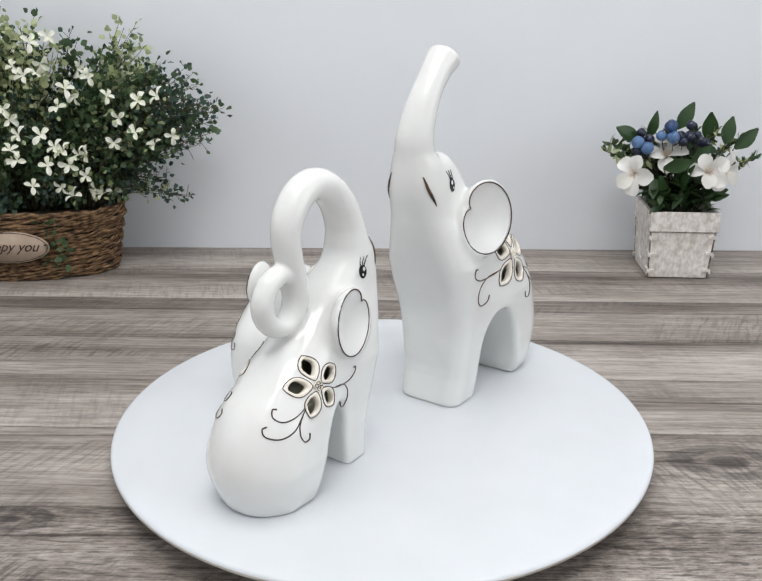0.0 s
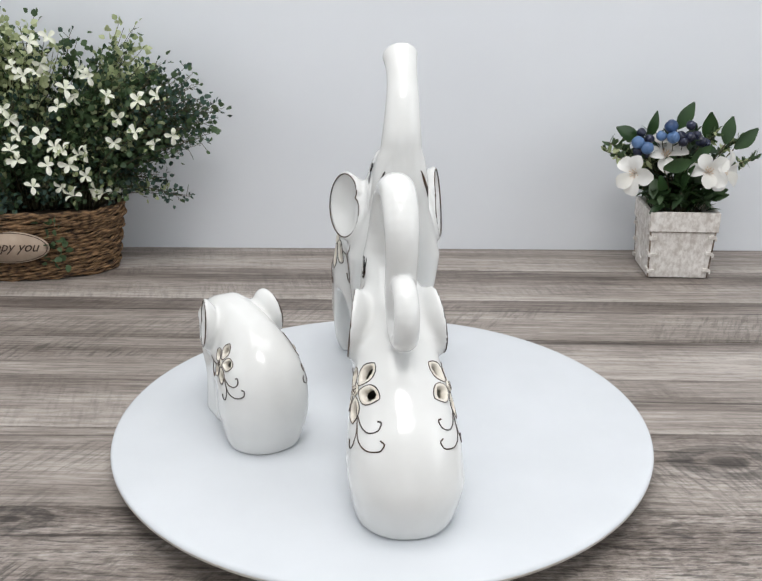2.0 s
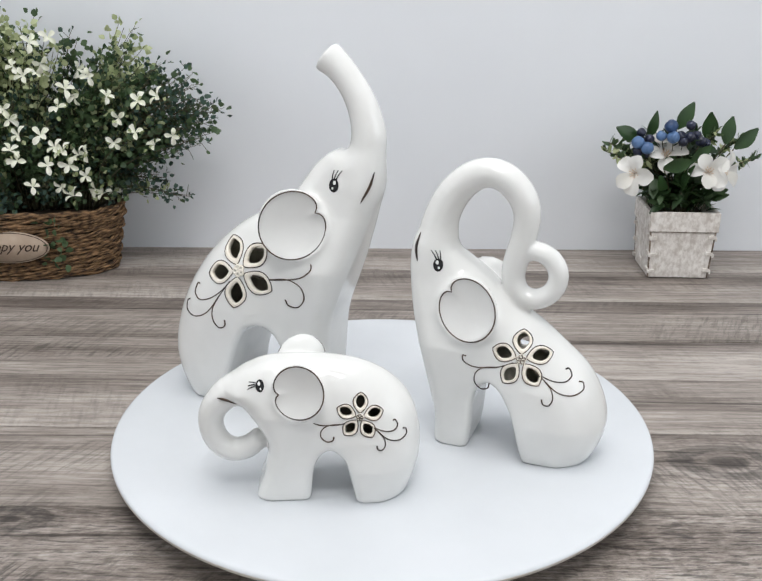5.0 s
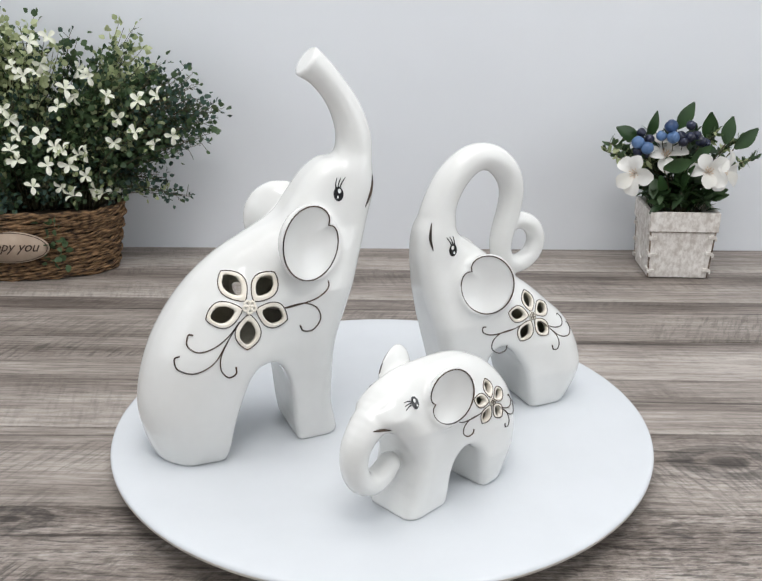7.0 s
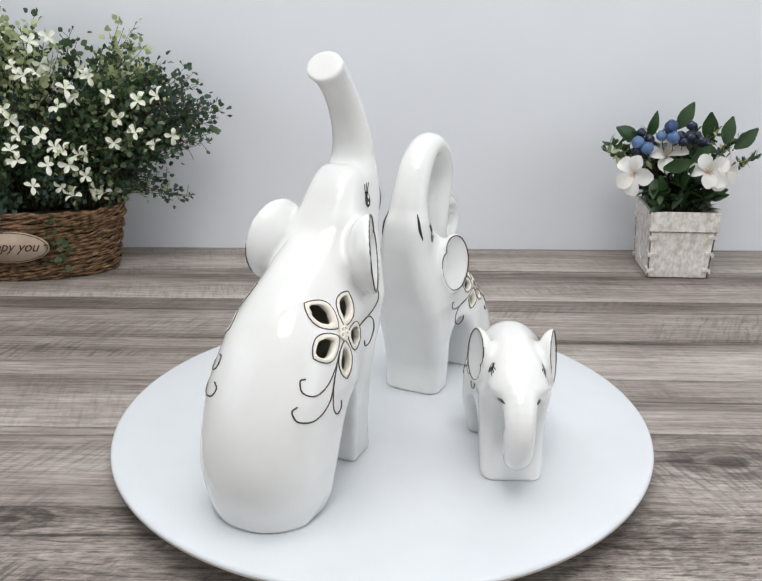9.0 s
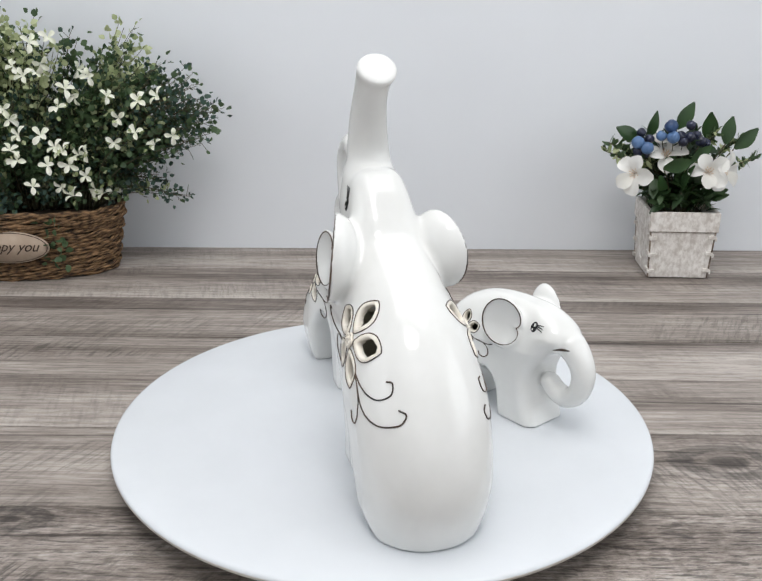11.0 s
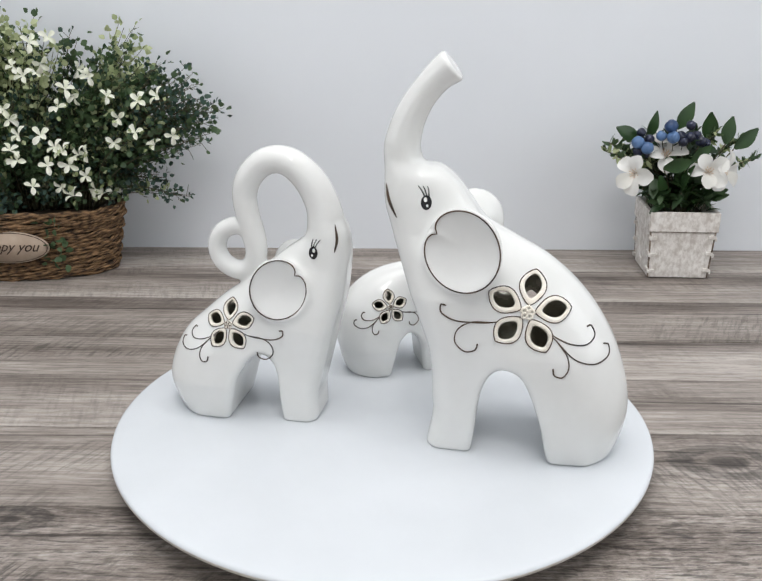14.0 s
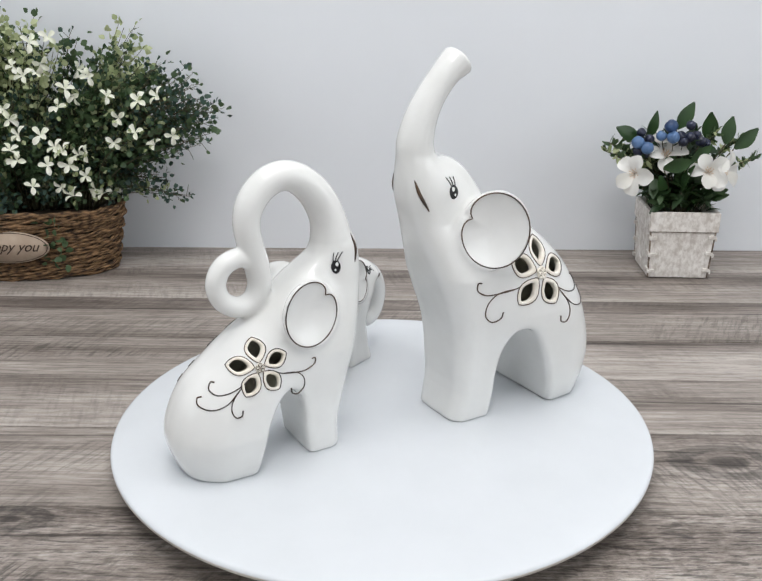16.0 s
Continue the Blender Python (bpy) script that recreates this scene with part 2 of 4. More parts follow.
    def flower_plane(self, y, z):
        """Height over the flower's middle, in the plane on which it is drawn."""
        return (z - self.flower[0][1]) * math.cos(self.press) - (np.abs(y) - self.flower_y) * math.sin(self.press)

    def flower_field(self, u, h, turn):
        """Distances to the petals' outlines and to their openings, from a fine table in the flower's plane."""
        (fu, fz), length, turns = self.flower
        g = np.linspace(-1.2, 1.2, 361)
        gu, gh = np.meshgrid(g, g, indexing="ij")
        outs, ins = np.full(gu.shape, 9.0), np.full(gu.shape, 9.0)
        for k in range(5):
            a = radians(turn + 72 * k)
            qx, qz = gu * math.cos(a) + gh * math.sin(a), -gu * math.sin(a) + gh * math.cos(a)
            outs, ins = np.minimum(outs, sd_outline(PETAL, qx, qz)), np.minimum(ins, sd_outline(PETAL_HOLE, qx, qz))
        tu, th = np.clip((-(u - fu) / length + 1.2) * 150, 0, 359.99), np.clip((h / length + 1.2) * 150, 0, 359.99)
        i, j = tu.astype(int), th.astype(int)
        a, b = tu - i, th - j
        out = []
        for tab in (outs, ins):
            out.append(length * (tab[i, j] * (1 - a) * (1 - b) + tab[i + 1, j] * a * (1 - b) + tab[i, j + 1] * (1 - a) * b + tab[i + 1, j + 1] * a * b))
        return out

    def pressed(self, u, h, side):
        """Places on the skin of points (u, h) of the flower's plane."""
        u, h = np.asarray(u, float), np.asarray(h, float)
        ca, sa = math.cos(self.press), math.sin(self.press)
        s = np.linspace(0.012, -0.05, 311)
        y = (self.flower_y - h * sa)[:, None] + s[None, :] * ca
        z = (self.flower[0][1] + h * ca)[:, None] + s[None, :] * sa
        d = self.torso(u[:, None], np.abs(y), z)
        first = np.argmax(d < 0, axis=1)
        k = np.arange(len(u))
        return np.c_[u, side * y[k, first], z[k, first]], side * np.array([0, ca, sa * side])

    def build(self, name, step):
        lo, hi = self.profile.min(0), self.profile.max(0)
        for u, z, r in self.trunk:
            lo, hi = np.minimum(lo, (u - r, z - r)), np.maximum(hi, (u + r, z + r))
        half = self.ear[0][1] + 0.75 * self.ear[1]
        half = max(half, self.width[1].max() + 0.006)
        x = np.arange(lo[0] - 0.006, hi[0] + 0.006, step)
        y = np.arange(-half, half + step, step)
        z = np.arange(-0.004, hi[1] + 0.006, step)
        u, v, w = x[:, None, None], y[None, :, None], z[None, None, :]
        f = self.outer(u, v, w)
        (fu, fz), length, turns = self.flower
        holes, rim = np.full(f.shape, 1e9), np.full(f.shape, 1e9)
        near = np.abs(x - fu) < 1.2 * length
        height = self.flower_plane(v, w)
        for side, turn in ((1, turns[0]), (-1, turns[1])):
            on = (v * side > 0.004) & (u[near] > -9)
            d_out, d_in = self.flower_field(u[near] + 0 * height, height + 0 * u[near], turn)
            holes[near] = np.minimum(holes[near], np.where(on, d_in, 1e9))
            rim[near] = np.minimum(rim[near], np.where(on, d_out, 1e9))
        # raised petals, then the hollow inside and the pierced openings
        f = f - 0.0011 * ease(-rim, -0.0006, 0.0012)
        core = self.torso(u, v, w) + 0.0045
        core = smax(core, -sd_outline(self.arch, u, w) + 0.0045, 0.004)
        core = np.maximum(core, 0.02 - w)
        core = np.maximum(core, (1.12 - self.ear_space(u, v, w)[2]) * self.ear[1])
        f = np.maximum(f, -core)
        f = smax(f, -np.maximum(holes, core - 0.012), 0.0008)
        pos, quads = surface(f, x, y, z)
        mid = pos[quads].mean(1)
        inner = self.torso(mid[:, 0], mid[:, 1], mid[:, 2]) < -0.0035
        inner &= -sd_outline(self.arch, mid[:, 0], mid[:, 2]) < -0.0035
        inner &= (mid[:, 2] > 0.019)
        inner &= sd_chain(self.trunk, mid[:, 0], mid[:, 1], mid[:, 2]) > 0.001
        slots = np.zeros(len(quads), dtype=int)
        for side, turn in ((1, turns[0]), (-1, turns[1])):
            d_out, d_in = self.flower_field(mid[:, 0], self.flower_plane(mid[:, 1], mid[:, 2]), turn)
            slots[(d_out < 0) & (mid[:, 1] * side > 0.004) & (mid[:, 2] > 0.02)] = 1
        rho, n, plain = self.ear_space(mid[:, 0], mid[:, 1], mid[:, 2])
        slots[(rho < 1.02) & (n > -0.4 * self.ear[1])] = 0
        slots[inner & (slots == 0) & (rho > 1.1)] = 4
        verts, faces, mats = [pos], [quads], [slots]
        base = len(pos)
        extra_v, extra_f, extra_m = [], [], []

        def add(vf, slot):
            nonlocal base
            extra_v.extend(vf[0])
            extra_f.extend([tuple(i + base for i in q) for q in vf[1]])
            extra_m.extend([slot] * len(vf[1]))
            base += len(vf[0])

        thin = 0.00030 + 0.0058 * length
        for side, turn in ((1, turns[0]), (-1, turns[1])):
            # petal outlines, scrolls and the little blossom in the middle
            for k in range(5):
                a = radians(turn + 72 * k)
                p = PETAL * 1.02
                pu, pz = p[:, 0] * math.cos(a) - p[:, 1] * math.sin(a), p[:, 0] * math.sin(a) + p[:, 1] * math.cos(a)
                on_skin, out = self.pressed(fu - pu * length, pz * length, side)
                add(tube(on_skin + out * 0.0005, thin * 0.85, 5, True), 2)
                cu, cz = fu - 0.085 * length * math.cos(a), 0.085 * length * math.sin(a)
                ang = np.linspace(0, 2 * np.pi, 10, endpoint=False)
                on_skin, out = self.pressed(cu + 0.06 * length * np.cos(ang), cz + 0.06 * length * np.sin(ang), side)
                add(tube(on_skin + out * 0.0012, 0.035 * length, 6, True), 1)
                add(tube(on_skin + out * 0.0019, thin * 0.55, 4, True), 2)
            for s in SCROLLS:
                s = spline(s, 8)
                tilt = radians(turn - 10) * 0.5
                pu = s[:, 0] * math.cos(tilt) - s[:, 1] * math.sin(tilt)
                pz = s[:, 0] * math.sin(tilt) + s[:, 1] * math.cos(tilt)
                on_skin, out = self.pressed(fu - pu * length, pz * length, side)
                rad = thin * (0.85 + 0.45 * np.linspace(0, 1, len(s)))
                add(tube(on_skin + out * 0.0002, rad, 5), 2)
            # ear rim
            (cu, cy, cz), size, tall, tn, notch, lift = self.ear
            if side < 0:
                size, tn = size * self.right_ear[0], tn + self.right_ear[1]
            th = np.linspace(-np.pi, np.pi, 60, endpoint=False)
            edge = (1 - 0.25 * np.exp(-np.abs(th) / 0.17) + 0.03 * np.cos(2 * th)) * size * 0.945
            ff, g = edge * np.cos(th + radians(notch)), edge * np.sin(th + radians(notch)) * tall
            n2 = np.full_like(ff, -0.0006)
            n = n2 * math.cos(lift) - g * math.sin(lift)
            dz = n2 * math.sin(lift) + g * math.cos(lift)
            a = radians(tn)
            du, dy = n * math.sin(a) + ff * math.cos(a), n * math.cos(a) - ff * math.sin(a)
            add(tube(np.c_[cu + du, side * (cy + dy), cz + dz], 0.00038 + 0.005 * size, 6, True), 2)
            # eye with lashes, mouth line
            (eu, ez), er = self.eye
            ang = np.linspace(0, 2 * np.pi, 12, endpoint=False)
            for fr, du, dz, slot, lift_y in ((1.0, 0, 0, 3, 0.0), (0.32, 0.12, 0.42, 0, 0.0006), (0.20, -0.15, -0.38, 0, 0.0006)):
                uu = np.r_[eu + du * er, eu + du * er + er * 0.74 * fr * np.cos(ang)]
                zz = np.r_[ez + dz * er, ez + dz * er + er * fr * np.sin(ang)]
                yy = self.skin_any(uu, zz, side) + side * (0.0004 + lift_y)
                tri = [(0, 1 + i, 1 + (i + 1) % 12) if side < 0 else (0, 1 + (i + 1) % 12, 1 + i) for i in range(12)]
                add((list(np.c_[uu, yy, zz]), tri), slot)
            for k in (-1, 0, 1):
                turn, grow = radians(self.lash[0]), self.lash[1] * er
                s = spline([(k * 0.3, 0.85), (k * 0.45 + 0.20, 1.5), (k * 0.62 + 0.55, 2.15)], 4)
                s = np.c_[eu + grow * (s[:, 0] * math.cos(turn) + s[:, 1] * math.sin(turn)), ez + grow * (s[:, 1] * math.cos(turn) - s[:, 0] * math.sin(turn))]
                yy = self.skin_any(s[:, 0], s[:, 1], side) + side * 0.0002
                add(tube(np.c_[s[:, 0], yy, s[:, 1]], np.linspace(0.00052, 0.00026, len(s)), 4), 3)
            m = spline(self.mouth, 6)
            yy = self.skin_any(m[:, 0], m[:, 1], side)
            ok = np.abs(yy) > 0.001
            if ok.sum() > 4:
                wide = np.sin(np.linspace(0.15, np.pi - 0.15, len(m))) * (0.0006 + 0.02 * size) + 0.0002
                add(tube(np.c_[m[:, 0], yy, m[:, 1]][ok], wide[ok], 5), 2)
        allv = np.vstack([pos, np.array(extra_v)])
        allf = [tuple(q) for q in quads.tolist()] + extra_f
        return mesh_object(name, allv.tolist(), allf, (GLAZE, IVORY, LINE, EYE_BLACK, CLAY), slots=list(slots) + extra_m)

    def skin_any(self, u, z, side):
        u, z = np.asarray(u, float), np.asarray(z, float)
        ys = np.linspace(0.0, 0.05, 301)
        d = self.outer(u[:, None], ys[None, :] * side, z[:, None])
        hit = d < 0
        last = hit.shape[1] - 1 - np.argmax(hit[:, ::-1], axis=1)
        return side * np.where(hit.any(1), ys[last], 0.0)


LARGE = Figure(
    profile=((0.022, -0.02), (0.0275, 0.03), (0.0305, 0.07), (0.039, 0.098), (0.049, 0.125), (0.058, 0.152), (0.064, 0.178), (0.061, 0.199), (0.051, 0.201), (0.041, 0.1990),
             (0.029, 0.1985), (0.017, 0.1895), (0.006, 0.175), (-0.004, 0.1625), (-0.022, 0.153), (-0.046, 0.140), (-0.070, 0.119), (-0.090, 0.091), (-0.1020, 0.062),
             (-0.1064, 0.036), (-0.1030, 0.014), (-0.0970, -0.002), (-0.0910, -0.016)),
    arch=((-0.003, -0.03), (-0.003, 0.02), (-0.006, 0.048), (-0.013, 0.064), (-0.022, 0.069), (-0.033, 0.064), (-0.043, 0.042), (-0.050, 0.015), (-0.054, -0.03)),
    width=((0.0, 0.0365), (0.015, 0.0388), (0.035, 0.0405), (0.08, 0.0415), (0.113, 0.0370), (0.135, 0.0285), (0.155, 0.0225), (0.1765, 0.0200), (0.195, 0.0165), (0.21, 0.013)),
    front_width=((0.0, 0.0265), (0.05, 0.029), (0.09, 0.033), (0.115, 0.0350), (0.140, 0.0275), (0.155, 0.0225), (0.1765, 0.0200), (0.195, 0.0165), (0.21, 0.013)),
    trunk=((0.048, 0.175, 0.0150), (0.0515, 0.193, 0.0132), (0.0540, 0.207, 0.0125), (0.0524, 0.219, 0.0114), (0.0478, 0.232, 0.0104), (0.0403, 0.2445, 0.0096),
           (0.031, 0.2555, 0.0099), (0.0215, 0.2630, 0.0114), (0.012, 0.269, 0.0130)),
    cut=((0.0215, 0.2632), (-0.80, 0.60)), lean=0.0035, blend=0.006, right_ear=(0.92, 7),
    ear=((0.010, 0.037, 0.150), 0.0268, 1.06, 15, 28, 0.10),
    flower=((-0.0340, 0.1120), 0.029, (10, -10)),
    eye=((0.035, 0.1772), 0.0049), mouth=((0.0625, 0.187), (0.060, 0.177), (0.0545, 0.166)))

MEDIUM = Figure(
    profile=((0.021, -0.02), (0.0315, 0.023), (0.038, 0.05), (0.044, 0.075), (0.051, 0.102), (0.0535, 0.128), (0.050, 0.148), (0.036, 0.150), (0.020, 0.139),
             (0.002, 0.126), (-0.020, 0.107), (-0.040, 0.0935), (-0.057, 0.079), (-0.0730, 0.064), (-0.0835, 0.045), (-0.0874, 0.027), (-0.0830, 0.010), (-0.0760, -0.004), (-0.0690, -0.016)),
    arch=((0.0035, -0.03), (0.003, 0.02), (0.001, 0.042), (-0.006, 0.053), (-0.014, 0.0525), (-0.022, 0.043), (-0.029, 0.025), (-0.036, -0.03)),
    width=((0.0, 0.0308), (0.015, 0.0335), (0.03, 0.0356), (0.055, 0.034), (0.078, 0.0295), (0.10, 0.023), (0.131, 0.0165), (0.16, 0.012)),
    front_width=((0.0, 0.0235), (0.04, 0.024), (0.075, 0.027), (0.10, 0.023), (0.131, 0.0165), (0.16, 0.012)),
    trunk=((0.038, 0.128, 0.015), (0.037, 0.143, 0.0145), (0.0345, 0.161, 0.0122), (0.0265, 0.178, 0.0113), (0.0145, 0.190, 0.0104), (0.002, 0.194, 0.0098),
           (-0.0105, 0.190, 0.0096), (-0.0205, 0.179, 0.0094), (-0.0240, 0.166, 0.0088), (-0.0220, 0.151, 0.0085), (-0.0185, 0.137, 0.0085),
           (-0.0170, 0.124, 0.0079), (-0.0220, 0.1130, 0.0074), (-0.0330, 0.1100, 0.0070), (-0.0437, 0.1165, 0.0068), (-0.0473, 0.1282, 0.0067),
           (-0.0420, 0.1393, 0.0066), (-0.0310, 0.1440, 0.0065), (-0.0230, 0.1412, 0.0064)),
    ear=((0.0075, 0.0283, 0.1062), 0.0212, 1.08, 8, 40, 0.10), blend=0.005,
    flower=((-0.0310, 0.0770), 0.0208, (22, 18)),
    eye=((0.031, 0.1322), 0.0046), mouth=((0.0455, 0.152), (0.0475, 0.142), (0.046, 0.133)))

SMALL = Figure(
    profile=((0.034, -0.02), (0.031, 0.02), (0.029, 0.04), (0.041, 0.060), (0.0525, 0.0715), (0.046, 0.0825), (0.030, 0.0905), (0.010, 0.0920), (-0.012, 0.0912),
             (-0.032, 0.0872), (-0.050, 0.0770), (-0.0635, 0.0600), (-0.0685, 0.036), (-0.0650, 0.014), (-0.0590, -0.002), (-0.0530, -0.016)),
    arch=((0.002, -0.03), (0.001, 0.012), (-0.002, 0.028), (-0.009, 0.0365), (-0.016, 0.0345), (-0.022, 0.022), (-0.028, -0.03)),
    width=((0.0, 0.0262), (0.012, 0.0285), (0.025, 0.0312), (0.045, 0.0305), (0.063, 0.0270), (0.08, 0.0205), (0.10, 0.013)),
    front_width=((0.0, 0.0205), (0.03, 0.0215), (0.06, 0.0235), (0.08, 0.0170), (0.10, 0.010)),
    trunk=((0.040, 0.0725, 0.0120), (0.053, 0.0685, 0.0100), (0.0625, 0.0585, 0.0086), (0.0655, 0.047, 0.0080), (0.0620, 0.0345, 0.0077), (0.0530, 0.0275, 0.0075),
           (0.0430, 0.0290, 0.0072), (0.0360, 0.0345, 0.0068)),
    lash=(78, 0.9), ear=((0.0085, 0.0262, 0.0790), 0.0166, 1.12, 14, -8, 0.10), blend=0.004,
    flower=((-0.0288, 0.0628), 0.0152, (14, 14)),
    eye=((0.0318, 0.0803), 0.0036), mouth=((0.0590, 0.0690), (0.0535, 0.0685), (0.0470, 0.0665)))

elephants = []
for fig, name, step, at, label in (
        (LARGE, "elephant_figurine", 0.00135, (0.05145, 0.04931, -124.0), "large white glazed ceramic elephant with straight raised trunk"),
        (MEDIUM, "elephant_figurine", 0.00120, (-0.0453, -0.0628, 54.7), "medium white glazed ceramic elephant, trunk looped over its back"),
        (SMALL, "elephant_figurine", 0.00100, (-0.0784, 0.0666, 78.0), "small white glazed ceramic elephant, trunk curled under its chin")):
    ob = fig.build(name, step)
    tagged(ob, label, "figurine", group="elephant figurines")
    elephants.append((ob, at))

# ---- turntable ----
turntable = tagged(new("turntable"), "round white display turntable standing on the table", "turntable")
edge = [(0.0003, 0.0)] + [(r, 0.0) for r in np.linspace(0.02, 0.1955, 12)]
edge += [(0.1972, -0.0003), (0.1984, -0.0011), (0.1988, -0.0022)]
v, f = lathe(edge, 160)
platter = mesh_object("platter", v, f, (PLATTER,), turntable)
v, f = lathe([(0.1988, -0.0022), (0.1986, -0.0042), (0.1970, -0.0052), (0.0003, -0.0052)], 160)
mesh_object("rim", v, f, (PLATTER_EDGE,), platter, label="cream edge of the platter")
v, f = lathe([(0.0003, -0.0052), (0.075, -0.0052), (0.075, -0.018), (0.085, -0.0245), (0.085, -0.025), (0.0003, -0.025)], 64)
mesh_object("base", v, f, (PLATTER_EDGE,), turntable, label="low round base under the platter")

# ---- room ----
def slab(name, sx, sy, sz, at, rz, mat, label=""):
    ob = part(name, box(sx, sy, sz), mat)
    ob.matrix_world = pose(*at, 0, 0, rz)
    return tagged(ob, label, kind="structure")


slab("wall_north", 3.4, 0.06, 2.4, (0, 0.5375, 0.5), -0.55, WALL, "plain pale blue-grey wall behind the table")
slab("wall_south", 3.4, 0.06, 2.4, (0, -1.9, 0.5), 0, ROOM, "plain white wall")
WOOD_WHITE = mottled("white_frame_paint", (0.76, 0.76, 0.75), (0.80, 0.80, 0.79), 20, 0.4)
# out of view: openings and white frames made up round the side fill lamps
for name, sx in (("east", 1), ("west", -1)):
    wall = tagged(new("wall_" + name), "plain white side wall with an opening for the added fill lamp", kind="structure")
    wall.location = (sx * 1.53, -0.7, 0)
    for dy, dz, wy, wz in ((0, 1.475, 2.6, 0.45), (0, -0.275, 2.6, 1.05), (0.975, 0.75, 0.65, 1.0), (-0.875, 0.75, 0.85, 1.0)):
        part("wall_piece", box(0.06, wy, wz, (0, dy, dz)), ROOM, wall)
    fill_frame = tagged(new("fill_frame_1" if sx > 0 else "fill_frame_2"), "white frame added round the unseen side fill lamp", kind="structure")
    fill_frame.location = (sx * 1.53, -0.6, 0.75)
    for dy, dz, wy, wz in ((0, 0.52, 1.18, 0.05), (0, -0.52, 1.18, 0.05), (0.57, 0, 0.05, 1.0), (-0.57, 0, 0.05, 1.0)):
        part("window_frame", box(0.075, wy, wz, (0, dy, dz), 0.006), WOOD_WHITE, fill_frame)
for x, y, sx, sy in ((0.0, -0.10, 1.34, 0.74), (0.03, -0.80, 0.66, 0.38)):
    fitting = tagged(new("ceiling_light"), "white rectangular ceiling light frame", "ceiling light", group="ceiling lights")
    fitting.location = (x, y, 1.535)
    for dx, dy, wx, wy in ((0, sy / 2, sx + 0.03, 0.03), (0, -sy / 2, sx + 0.03, 0.03), (sx / 2, 0, 0.03, sy - 0.03), (-sx / 2, 0, 0.03, sy - 0.03)):
        part("frame", box(wx, wy, 0.07, (dx, dy, 0), 0.004), WOOD_WHITE, fitting)
slab("ceiling", 3.5, 2.6, 0.06, (0, -0.7, 1.6), 0, ROOM, "plain white ceiling")
slab("floor", 3.5, 2.6, 0.06, (0, -0.7, -0.80), 0, ROOM, "plain pale floor")

# ---- table ----
def math_node(n, l, op, a, b=None, c=None):
    """One arithmetic node; sockets or plain numbers as its inputs."""
    k = n.new("ShaderNodeMath")
    k.operation = op
    for i, v in enumerate((a, b, c)):
        if v is None:
            continue
        if isinstance(v, (int, float)):
            k.inputs[i].default_value = v
        else:
            l.new(v, k.inputs[i])
    return k.outputs[0]


